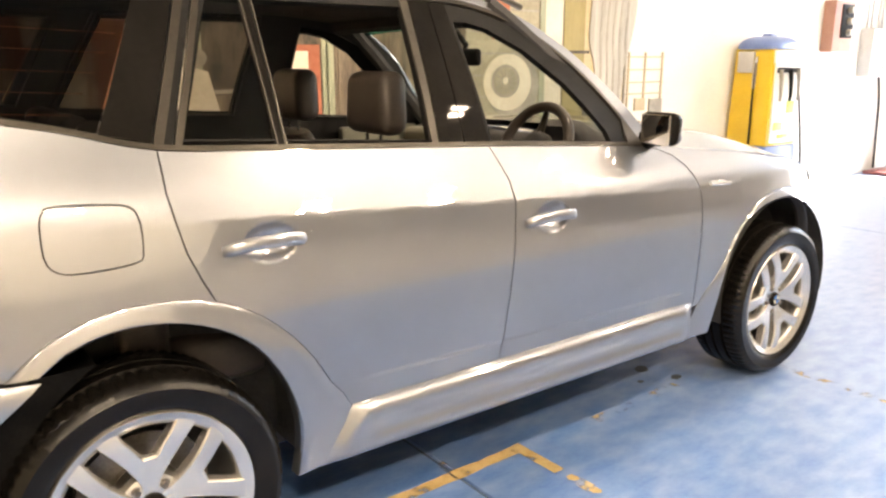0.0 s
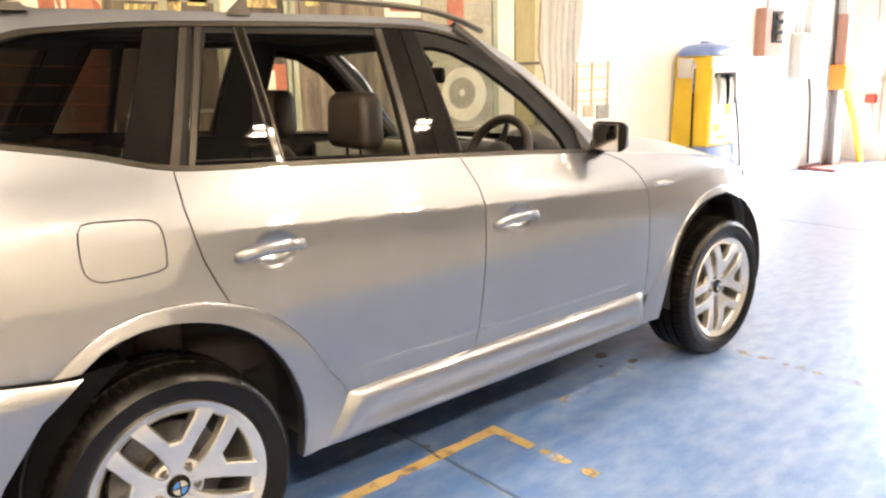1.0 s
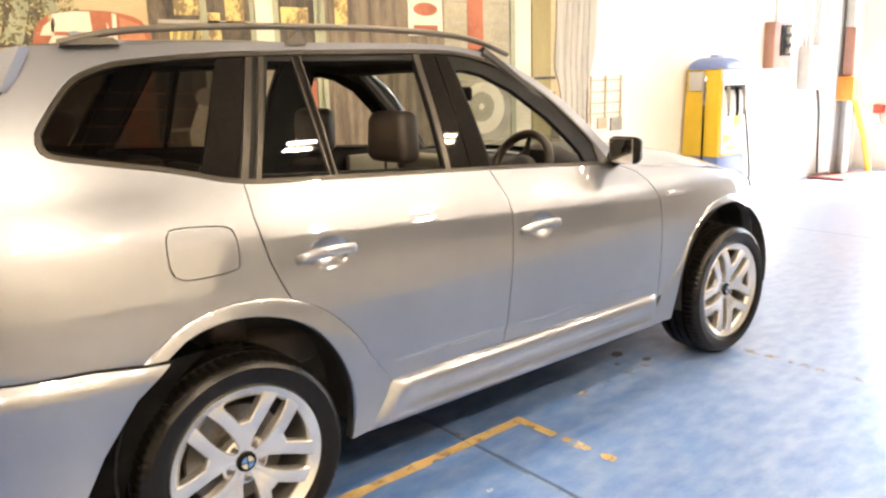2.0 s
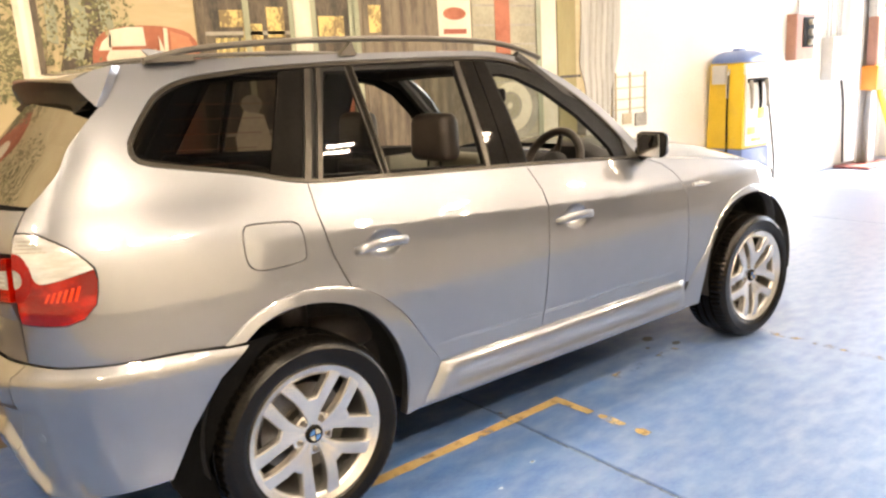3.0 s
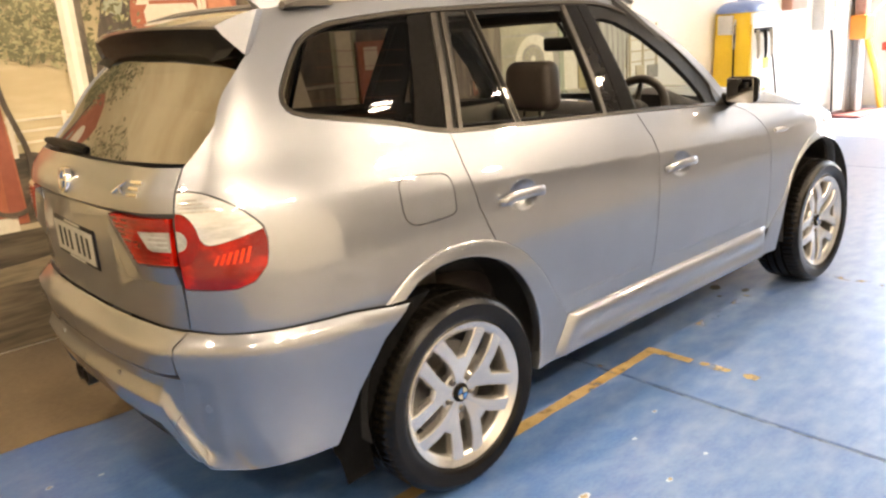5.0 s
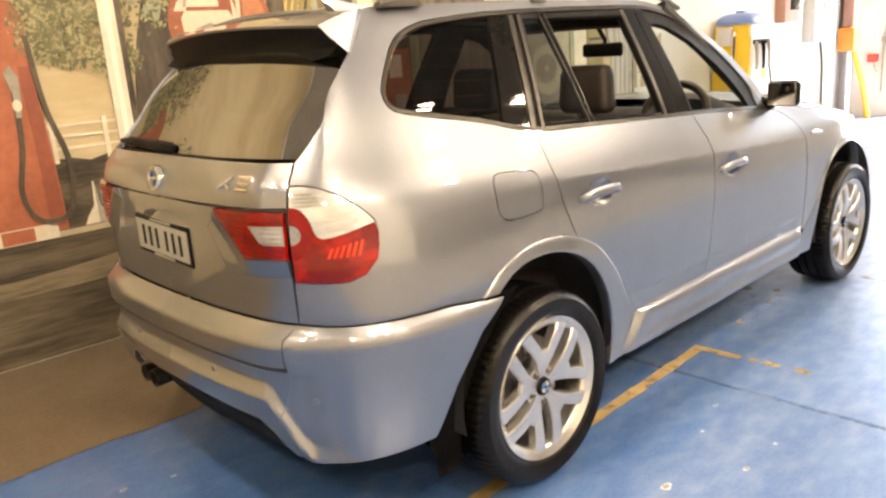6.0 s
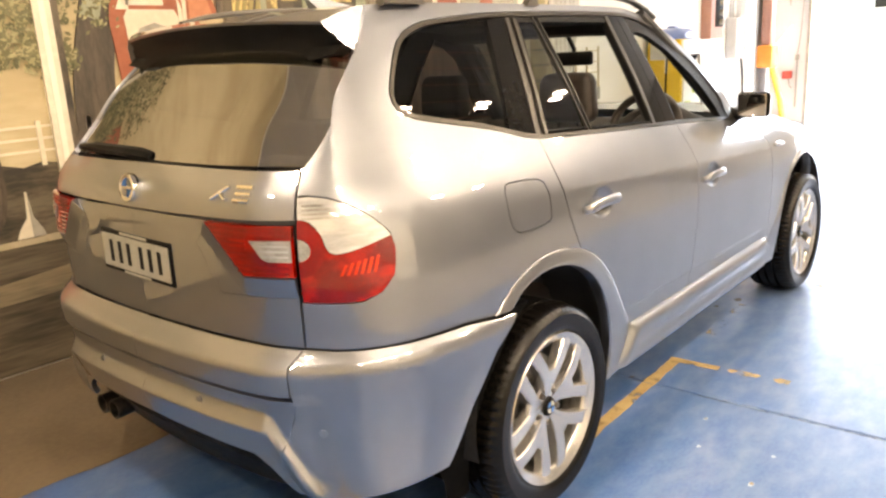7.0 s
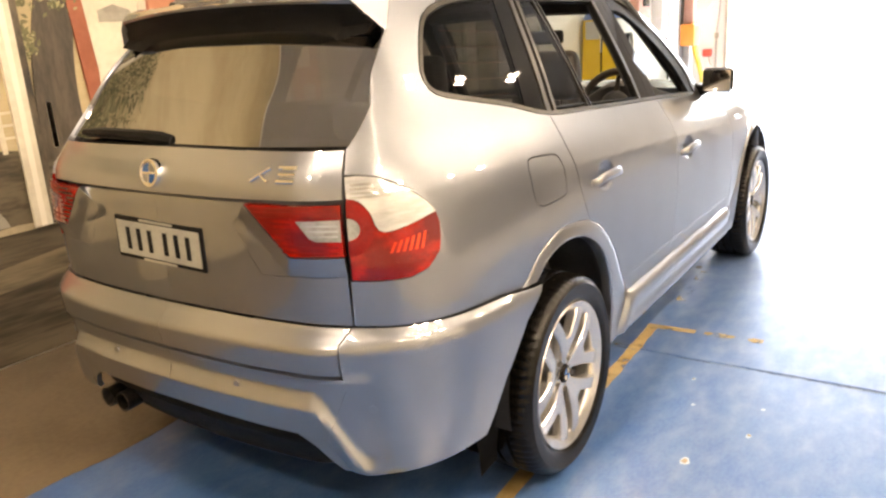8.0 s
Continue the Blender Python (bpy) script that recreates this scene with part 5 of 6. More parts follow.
INNER_LAMP = [(-1.158, 1.094), (-0.8768, 1.098), (-0.8768, 0.964), (-1.030, 0.960)]
SURROUND = [(-1.160, 1.094), (-1.222, 1.030), (-1.140, 0.898), (-0.8780, 0.906), (-0.8768, 0.962), (-1.031, 0.958)]
lower = [(TAIL, 0.772), (-0.8780, 0.772), (-0.8780, 0.906), (-1.140, 0.898), (-1.222, 1.030), (-1.160, 1.094), (TAIL, 1.096)]
tg = panel("tailgate", lower, PAINT, car, shape=lambda s, z: -0.001, sides=(1, -1), gap=0.0006, step=0.03)
for sd in (1, -1):
    panel("lamp_surround", SURROUND, PAINT, car, shape=facet, sides=(sd,), gap=0.0004, step=0.012)
panel("tailgate_upper", UPPER, PAINT, car, shape=lambda s, z: 0.006 * ease(-0.90, -0.98, s) + 0.001 - 0.003 * ease(1.17, 1.22, z), sides=(1, -1), gap=0.0, step=0.03)
bm = bmesh.new()
rows = []
for i in range(17):
    z = 1.2265 + (1.545 - 1.2265) * i / 16
    e = skin(hermite((1.2265, 1.288, 1.404, 1.499, 1.55), (-0.860, -0.806, -0.668, -0.520, -0.468), z), z, -0.012)
    c = skin(TAIL, z, -0.004)
    rows.append([(c[0] + (e[0] - c[0]) * abs(v) ** 2.3, -v * e[1], z) for v in np.linspace(-1, 1, 31)])
grid(bm, rows)
bmesh.ops.recalc_face_normals(bm, faces=bm.faces[:])
ob = part("rear_window", bm, REAR_TINT, car, "dark tinted rear window", smooth=80)
ob.visible_shadow = False
for sd in (1, -1):
    panel("window_seal", [(TAIL, 1.2245), (-0.870, 1.2265), (-0.870, 1.230), (TAIL, 1.230)], BLACK, car, shape=lambda s, z: -0.0015, sides=(sd,), gap=0, depth=0.004, step=0.05)
# centre bumper strip, slot and lower panel
panel("bumper_centre", [(TAIL, 0.769), (-0.882, 0.769), (-0.908, 0.735), (-0.908, 0.652), (TAIL, 0.652)], PAINT, car, shape=tail_bumper, sides=(1, -1), gap=0.0, step=0.026)
panel("valance", [(TAIL, 0.635), (-0.9055, 0.635), (-0.9055, 0.60), (-0.9705, 0.44), (-0.9305, 0.338), (-0.945, 0.338), (-1.015, 0.415), (-1.07, 0.448), (TAIL, 0.455)], PAINT, car, shape=valance, sides=(1, -1), gap=0.0, step=0.010)
panel("diffuser", [(TAIL, 0.47), (-1.05, 0.47), (-0.955, 0.355), (-0.955, 0.315), (-1.10, 0.285), (TAIL, 0.275)], BLACK, car, "black plastic under-bumper panel", shape=lambda s, z: -0.026 + 0.030 * math.exp(-((z - 0.405) / 0.030) ** 4) - 0.04 * ease(0, 0.10, 0.38 - z) - 0.025 * ease(-1.06, -0.95, s), sides=(1, -1), gap=0.0, step=0.03)
panel("bumper_slot", [(TAIL, 0.66), (-0.90, 0.66), (-0.90, 0.625), (TAIL, 0.625)], BLACK, car, shape=lambda s, z: tail_bumper(s, z) - 0.022, sides=(1, -1), gap=0.0, step=0.05)
# side repeaters on the front fenders
for sd in (1, -1):
    bm = bmesh.new()
    line = [skin(s, z, 0.004) for s, z in ((2.20, 0.935), (2.26, 0.933), (2.33, 0.928))]
    tube(bm, [(v[0], v[1] * sd, v[2]) for v in line], [0.010, 0.014, 0.008], 8)
    part("side_repeater", bm, CLEAR_LENS, car)
# parking sensors
for s, z in ((-0.84, 0.545), (-1.25, 0.575)):
    for sd in (1, -1):
        bm = bmesh.new()
        p, q_ = skin(s, z, valance(s, z) - 0.01), skin(s, z, valance(s, z) + 0.0025)
        rod(bm, (p[0], p[1] * sd, p[2]), (q_[0], q_[1] * sd, q_[2]), 0.012, n=16)
        part("parking_sensor", bm, PAINT, car)
# tail lamps
RED_DARK = mat("deep_red_lens", (0.17, 0.003, 0.003), (0.24, 0.004, 0.003), 0.2, 0, 14, 160, coat=0.2, spec=0.3)
RIB_GREY = mat("grey_lens_rib", (0.26, 0.25, 0.235), (0.40, 0.39, 0.37), 0.2, 0.3, 30, 160)
for sd in (1, -1):
    lamp = link_part("tail_lamp", panel_mesh("tail_lamp", LAMP + [(-0.876, 1.05)], BLACK, shape=lambda s, z: -0.004, gap=0.001, sides=(sd,), step=0.04), car, "red, clear and amber tail lamp")
    split = spline([(-0.865, 1.108), (-0.835, 1.100), (-0.808, 1.070), (-0.795, 1.035), (-0.775, 1.020), (-0.72, 1.026), (-0.618, 1.050)], 0.010)
    clear = [p for p in split] + [p for p in LAMP if p[1] > 1.045 and p[0] > -0.87] + [(-0.872, 1.160)]
    red = [(-0.866, 0.898)] + [p for p in LAMP if p[1] < 1.03 and p[0] > -0.865] + split[::-1]
    bulge = lambda s, z: 0.002 + 0.006 * ease(0, 0.05, min(1.163 - z, z - 0.892)) + 0.0005 * math.sin(z * 420)
    panel("clear_lens", clear, CLEAR_LENS, lamp, shape=bulge, gap=0.001, depth=0.012, sides=(sd,), step=0.014)
    panel("red_lens", red, RED_LENS, lamp, shape=bulge, gap=0.001, depth=0.012, sides=(sd,), step=0.014)
    for k in range(6):
        u = -0.765 + 0.017 * k
        panel("orange_reflector", [(u, 0.965), (u + 0.008, 0.965), (u + 0.022, 0.992 + 0.003 * k), (u + 0.014, 0.992 + 0.003 * k)], ORANGE_LENS, lamp, shape=lambda s, z: 0.0088, gap=0.0, depth=0.002, sides=(sd,), step=0.02)
    for k in range(4):
        z = 1.108 + 0.0105 * k
        e = -0.745 - 0.018 * k
        panel("lens_rib", [(-0.855, z), (e, z), (e, z + 0.0045), (-0.855, z + 0.0045)], RIB_GREY, lamp, shape=lambda s, z: 0.0096, gap=0.0, depth=0.003, sides=(sd,), step=0.02)
    arc = [(math.cos(a), math.sin(a)) for a in np.linspace(-math.pi / 2, math.pi / 2, 13)]
    panel("ring_lens", [(-0.866 + 0.066 * u, 1.032 + 0.070 * v) for u, v in arc] + [(-0.866 + 0.034 * u, 1.032 + 0.031 * v) for u, v in arc[::-1]], RED_DARK, lamp, "deep red ring round the clear lens", shape=lambda s, z: 0.0095, gap=0.0, depth=0.006, sides=(sd,), step=0.016)
    panel("ring_centre", [(-0.866 + 0.031 * u, 1.032 + 0.028 * v) for u, v in arc], RIB_GREY, lamp, shape=lambda s, z: 0.0088, gap=0.0, depth=0.004, sides=(sd,), step=0.016)
    inner = link_part("tailgate_lamp", panel_mesh("tailgate_lamp", INNER_LAMP, RED_LENS, shape=lambda s, z: 0.017 + 0.0005 * math.sin(z * 420), gap=0.0016, sides=(sd,), step=0.014), car, "red lamp with a clear middle on the tailgate")
    panel("reversing_lens", [(-0.996, 1.056), (-0.880, 1.060), (-0.880, 1.005), (-0.945, 1.005), (-0.962, 1.012)], RIB_GREY, inner, shape=lambda s, z: 0.0205, gap=0.0, depth=0.004, sides=(sd,), step=0.016)
    for k in range(3):
        z = 1.016 + 0.0135 * k
        panel("lens_rib", [(-0.955 - 0.6 * (z - 1.003), z), (-0.886, z), (-0.886, z + 0.0050), (-0.955 - 0.6 * (z - 1.003), z + 0.0050)], CLEAR_LENS, inner, shape=lambda s, z: 0.0222, gap=0.0, depth=0.003, sides=(sd,), step=0.03)
    for k in range(9):
        z = 0.972 + 0.0145 * k
        e = -1.035 - 0.105 * (z - 0.96) / 0.134
        if 0.99 < z < 1.06:
            e2 = -1.012
        else:
            e2 = -0.890
        panel("lens_rib", [(e, z), (e2, z), (e2, z + 0.0055), (e, z + 0.0055)], RED_DARK, inner, shape=lambda s, z: 0.0192, gap=0.0, depth=0.003, sides=(sd,), step=0.03)
# roof, spoiler, rails, aerial


def roof(x, y):
    e = 1.638 - 0.014 * ease(0.3, -0.45, x) - 0.03 * ease(1.0, 1.36, x)
    return e + 0.012 * (1 - (y / 0.53) ** 2)


bm = bmesh.new()
rows = []
for i in range(33):
    x = -0.415 + 1.775 * i / 32
    w = abs(skin(x, 1.634 - 0.022 * ease(1.0, 1.36, x))[1])
    rows.append([(x, w * (j / 12 - 1), roof(x, 0.53 * (j / 12 - 1)) - (0.004 if j in (0, 24) else 0)) for j in range(25)])
grid(bm, rows)
part("roof", bm, PAINT, car, smooth=60)
bm = bmesh.new()
grid(bm, [[(x, y * 0.9, roof(x, y * 0.9) - 0.045) for x in np.linspace(-0.40, 1.34, 14)] for y in np.linspace(-0.56, 0.56, 9)])
part("headliner", bm, CLOTH, car, smooth=60)
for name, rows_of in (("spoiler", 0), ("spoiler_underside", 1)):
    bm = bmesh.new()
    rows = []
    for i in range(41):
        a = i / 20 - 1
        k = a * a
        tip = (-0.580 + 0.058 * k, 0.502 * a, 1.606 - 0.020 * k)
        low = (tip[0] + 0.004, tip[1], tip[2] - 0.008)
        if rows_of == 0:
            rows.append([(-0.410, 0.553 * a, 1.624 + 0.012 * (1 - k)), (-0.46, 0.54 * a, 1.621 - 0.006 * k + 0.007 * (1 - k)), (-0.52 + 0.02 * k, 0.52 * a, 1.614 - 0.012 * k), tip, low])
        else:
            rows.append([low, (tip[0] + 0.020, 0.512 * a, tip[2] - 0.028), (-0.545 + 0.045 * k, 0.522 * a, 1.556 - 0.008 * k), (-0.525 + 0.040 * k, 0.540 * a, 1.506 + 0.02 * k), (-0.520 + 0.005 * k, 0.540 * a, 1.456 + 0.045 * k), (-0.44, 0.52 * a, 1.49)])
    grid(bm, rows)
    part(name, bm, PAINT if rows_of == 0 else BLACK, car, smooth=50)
for sd in (1, -1):
    bm = bmesh.new()
    pts = [(-0.408, -0.553, 1.628), (-0.46, -0.541, 1.616), (-0.523, -0.503, 1.588), (-0.515, -0.530, 1.560), (-0.480, -0.579, 1.504)]
    a = [bm.verts.new((x, y * sd, z)) for x, y, z in pts]
    b = [bm.verts.new((x + 0.03, (y + 0.02) * sd, z - 0.004)) for x, y, z in pts]
    bm.faces.new(a)
    bm.faces.new(b[::-1])
    for k in range(5):
        bm.faces.new((a[k], a[(k + 1) % 5], b[(k + 1) % 5], b[k]))
    bmesh.ops.recalc_face_normals(bm, faces=bm.faces[:])
    part("spoiler_end", bm, PAINT, car)
    bm = bmesh.new()
    line = spline([(-0.30, -0.515, 1.638), (-0.22, -0.520, 1.656), (-0.10, -0.522, 1.674), (0.2, -0.522, 1.690), (0.7, -0.522, 1.692), (1.1, -0.52, 1.676), (1.32, -0.515, 1.648), (1.50, -0.508, 1.594)], 0.06)
    rows = []
    for i, (x, y, z) in enumerate(line):
        row = []
        for k in range(10):
            c, d = math.cos(2 * math.pi * k / 10), math.sin(2 * math.pi * k / 10)
            row.append((x, (y + 0.018 * c) * sd, z + 0.0115 * d))
        rows.append(row)
    vs = grid(bm, rows, closed=True)
    bm.faces.new(vs[0])
    bm.faces.new(vs[-1])
    bmesh.ops.recalc_face_normals(bm, faces=bm.faces[:])
    rail = part("roof_rail", bm, mat("rail_black", (0.075, 0.068, 0.058), (0.105, 0.095, 0.08), 0.36, 0, 8, 120) if sd == 1 else bpy.data.materials["rail_black"], car, "dark roof rail", smooth=60)
    for x0, x1, z0 in ((-0.29, -0.13, 1.652), (0.42, 0.50, 1.684), (1.24, 1.46, 1.632)):
        bm = bmesh.new()
        pts = [(x0, 1.632), (x1, 1.632), (x1 - 0.02, z0), (x0 + 0.06, z0)]
        slab(bm, pts, -0.536 * sd, -0.508 * sd)
        part("rail_foot", bm, bpy.data.materials["rail_black"], rail)
bm = bmesh.new()
fin = [(-0.14, 1.700), (-0.115, 1.704), (0.05, 1.668), (0.06, 1.655), (-0.10, 1.655)]
a = [bm.verts.new((x, -0.004 if z > 1.68 else -0.024, z)) for x, z in fin]
b = [bm.verts.new((x, 0.004 if z > 1.68 else 0.024, z)) for x, z in fin]
bm.faces.new(a)
bm.faces.new(b[::-1])
for k in range(5):
    bm.faces.new((a[k], a[(k + 1) % 5], b[(k + 1) % 5], b[k]))
bmesh.ops.recalc_face_normals(bm, faces=bm.faces[:])
part("aerial_fin", bm, PAINT, car)
# windscreen, bonnet and nose
bm = bmesh.new()
rows = []
for i in range(11):
    t = i / 10
    rows.append([(1.36 + 0.62 * t + (0.17 * t + 0.03) * (1 - v * v), v * (0.515 + 0.185 * t), 1.612 - 0.525 * t ** 1.08 + 0.03 * (1 - v * v) * (1 - t)) for v in np.linspace(-1, 1, 15)])
grid(bm, rows)
ob = part("windscreen", bm, TINT, car, smooth=80)
ob.visible_shadow = False
bm = bmesh.new()
grid(bm, [[(p[0], p[1], p[2] - 0.004) for p in r] for r in rows[:3]])
ob = part("sun_band", bm, BAND, car, "green tinted band of the windscreen", smooth=80)
ob.visible_shadow = False
for sd in (1, -1):
    bm = bmesh.new()
    tube(bm, [(r[0][0] - 0.02, r[0][1] * sd * 1.0, r[0][2] - 0.012) for r in rows], 0.032, 8)
    part("windscreen_pillar", bm, CLOTH, car)
bm = bmesh.new()
rows = []
for i in range(19):
    x = 2.02 + 1.22 * i / 18
    zc = 1.085 + 0.02 * math.sin(math.pi * min(1, (x - 2.0) / 0.9)) - 0.20 * ease(2.3, 3.24, x)
    ze = hermite((2.0, 2.5, 2.9, 3.12, 3.25), (1.085, 1.035, 0.972, 0.90, 0.82), x)
    w = abs(skin(x, ze)[1])
    rows.append([(x + 0.12 * (1 - v * v) * (1 if i in range(1, 19) else 1), v * w, ze + (zc - ze + 0.03) * (1 - v ** 4) + (0.012 * math.exp(-((abs(v) - 0.82) / 0.08) ** 2))) for v in np.linspace(-1, 1, 25)])
grid(bm, rows)
part("bonnet", bm, PAINT, car, smooth=70)
panel("front_bumper", [(3.26, 0.74), (3.26, 0.81), (3.6, 0.79), (NOSE, 0.78), (NOSE, 0.28), (3.23, 0.28), (3.22, 0.42), (3.18, 0.60), (3.12, 0.72)], PAINT, car, sides=(1, -1), gap=0.0, step=0.05)
bm = bmesh.new()
tube(bm, [(1.33 + 0.03 * (1 - (y / 0.5) ** 2), y, 1.562 + 0.012 * (1 - (y / 0.5) ** 2)) for y in np.linspace(-0.5, 0.5, 9)], 0.046, 8)
part("windscreen_header", bm, CLOTH, car)
# floor pan and bulkheads
bm = bmesh.new()
box(bm, (-0.55, -0.62, 0.26), (3.10, 0.62, 0.34), 0.02)
part("floor_pan", bm, LINER, car)
# Rear pan, added to block light bouncing in under the tail.
bm = bmesh.new()
box(bm, (-0.76, -0.62, 0.36), (-0.56, 0.62, 0.42), 0.02)
part("rear_floor_pan", bm, LINER, car)
bm = bmesh.new()
box(bm, (2.05, -0.52, 0.36), (2.12, 0.52, 1.0))
part("bulkhead", bm, LINER, car)

# ---------------------------------------------------------------- badge shapes, plate, wiper, exhaust
c = skin(TAIL, 1.157, 0.012)
bm = bmesh.new()
ax = Matrix.Translation(c) @ Vector((-1, 0, 0.18)).to_track_quat("Z", "Y").to_matrix().to_4x4()
lathe(bm, [(0.0, 0.006), (0.030, 0.006), (0.034, 0.009), (0.040, 0.008), (0.042, 0.0), (0.042, -0.01)], 32, ax)
badge = part("round_badge", bm, CHROME, tg, "round chrome badge in plain white and blue", smooth=40)
for k in range(4):
    bm = bmesh.new()
    pts = [(0.003, 0.003)] + [(0.028 * math.cos(radians(6 + 78 * j / 8)), 0.028 * math.sin(radians(6 + 78 * j / 8))) for j in range(9)]
    r = Matrix.Rotation(radians(90 * k), 4, "Z")
    f = [bm.verts.new(ax @ r @ Vector((u, v, 0.0075))) for u, v in pts]
    bm.faces.new(f)
    g = bmesh.ops.extrude_face_region(bm, geom=bm.faces[:])
    part("badge_quarter", bm, BLUE if k % 2 else PLATE_WHITE, badge)
# model badge, as plain bars
bars = [((-0.385, 1.152), (-0.440, 1.184)), ((-0.440, 1.152), (-0.410, 1.169)), ((-0.468, 1.184), (-0.520, 1.184)), ((-0.472, 1.168), (-0.520, 1.168)), ((-0.468, 1.152), (-0.520, 1.152))]
for (y0, z0), (y1, z1) in bars:
    bm = bmesh.new()
    def on(y, z):
        s = TAIL + abs(y) * 1.012
        for _ in range(6):
            s += abs(y) - abs(skin(s, z)[1])
        return skin(s, z, 0.009)
    tube(bm, [on(y0 + (y1 - y0) * t, z0 + (z1 - z0) * t) for t in (0, 0.5, 1)], 0.0055, 8)
    part("badge_bar", bm, CHROME, tg)
bm = bmesh.new()
pm = Matrix.Translation((-0.859, 0.016, 0.950)) @ Matrix.Rotation(radians(1.6), 4, "X")
box(bm, (-0.010, -0.198, -0.066), (0.014, 0.198, 0.066), 0.005, pm)
plate = part("number_plate", bm, BLACK, car, "white number plate in a black frame")
bm = bmesh.new()
box(bm, (-0.013, -0.186, -0.052), (-0.009, 0.186, 0.052), 0.0, pm)
part("plate_face", bm, PLATE_WHITE, plate)
for k in range(6):
    bm = bmesh.new()
    y = 0.132 - 0.050 * k - (0.020 if k > 2 else 0)
    box(bm, (-0.0145, y - 0.009, -0.034), (-0.0125, y + 0.009, 0.034), 0.0, pm)
    part("plate_bar", bm, BLACK, plate)
for z in (-0.060, 0.060):
    bm = bmesh.new()
    box(bm, (-0.0125, -0.075, z - 0.0035), (-0.0095, 0.075, z + 0.0035), 0.0, pm)
    part("frame_bar", bm, PLATE_WHITE, plate)
bm = bmesh.new()
tube(bm, [(-0.785, -0.01, 1.236), (-0.795, 0.02, 1.242), (-0.80, 0.10, 1.250), (-0.795, 0.30, 1.254), (-0.785, 0.42, 1.252)], [0.018, 0.022, 0.018, 0.017, 0.010], 8)
wiper = part("rear_wiper", bm, BLACK, car)
bm = bmesh.new()
tube(bm, [(-0.775, 0.05, 1.238), (-0.775, 0.25, 1.242), (-0.770, 0.43, 1.240)], 0.008, 6)
part("wiper_blade", bm, RUBBER, wiper)
for dy in (0.0, 0.085):
    bm = bmesh.new()
    m = Matrix.Translation((-0.70, 0.44 + dy, 0.315)) @ Matrix.Rotation(radians(-90), 4, "Y")
    lathe(bm, [(0.031, 0.0), (0.034, 0.0), (0.036, 0.105), (0.036, 0.120), (0.031, 0.120), (0.029, 0.02)], 20, m)
    part("exhaust_tip", bm, mat("sooty_steel", (0.05, 0.045, 0.04), (0.12, 0.11, 0.1), 0.35, 0.9, 9, 90) if dy == 0 else bpy.data.materials["sooty_steel"], car)

# heater lines in the right quarter window
for k in range(5):
    bm = bmesh.new()
    z = 1.30 + 0.048 * k
    tube(bm, [skin(s, z + (s + 0.2) * -0.05, -0.006) for s in np.linspace(-0.38 + 0.03 * k, -0.06 + 0.035 * k, 6)], 0.0012, 4)
    part("heater_line", bm, mat("heater_wire", (0.30, 0.10, 0.03), None, 0.4) if k == 0 else bpy.data.materials["heater_wire"], car)

# ---------------------------------------------------------------- cabin
for sy, sx, nm in ((-0.37, 0.0, "r"), (0.37, 0.06, "l")):
    bm = bmesh.new()
    rows = []
    for i in range(9):
        t = i / 8
        xb, zb, hw = 1.16 - 0.22 * t + sx, 0.62 + 0.50 * t, 0.25 - 0.05 * t - 0.05 * ease(0.85, 1, t)
        rows.append([(xb + 0.05 * math.cos(a) * 1.2, sy + hw * math.sin(a) * (1 if abs(math.cos(a)) < 0.8 else 1), zb + 0.01 * math.cos(a)) for a in (2 * math.pi * k / 16 for k in range(16))])
    vs = grid(bm, rows, closed=True)
    bm.faces.new(vs[-1])
    bmesh.ops.recalc_face_normals(bm, faces=bm.faces[:])
    seat = part("seat_back", bm, LEATHER, car, "dark brown leather front seat", smooth=60)
    bm = bmesh.new()
    box(bm, (1.12 + sx, sy - 0.25, 0.48), (1.62 + sx, sy + 0.25, 0.66), 0.06, seg=4)
    part("seat_cushion", bm, LEATHER, seat, smooth=60)
    bm = bmesh.new()
    box(bm, (0.915 + sx, sy - 0.135, 1.165), (1.025 + sx, sy + 0.135, 1.375), 0.042, seg=4)
    for v in bm.verts:
        v.co.x += 0.10 * (v.co.z - 1.165) * (0.2) + 0.03 * (1 - ((v.co.y - sy) / 0.135) ** 2) * 0.5
        v.co.y = sy + (v.co.y - sy) * (1 - 0.12 * ease(1.28, 1.37, v.co.z))
    part("headrest", bm, LEATHER, seat, smooth=60)
    for dy in (-0.045, 0.045):
        bm = bmesh.new()
        rod(bm, (0.965 + sx, sy + dy, 1.08), (0.965 + sx, sy + dy, 1.18), 0.006)
        part("headrest_stalk", bm, CHROME, seat)
bm = bmesh.new()
box(bm, (0.02, -0.62, 0.55), (0.16, 0.62, 1.10), 0.05, Matrix.Translation((0, 0, 0)) , seg=3)
rb = part("rear_seat_back", bm, LEATHER, car, smooth=60)
bm = bmesh.new()
box(bm, (0.14, -0.62, 0.50), (0.62, 0.62, 0.66), 0.05, seg=3)
part("rear_seat_cushion", bm, LEATHER, car, smooth=60)
for sy in (-0.40, 0.0, 0.40):
    bm = bmesh.new()
    box(bm, (0.03, sy - 0.12, 1.11), (0.12, sy + 0.12, 1.25), 0.038, seg=4)
    part("rear_headrest", bm, LEATHER, rb, smooth=60)
bm = bmesh.new()
box(bm, (-0.70, -0.60, 0.98), (0.02, 0.60, 1.0), 0.008)
part("load_cover", bm, CLOTH, car)
bm = bmesh.new()
rows = []
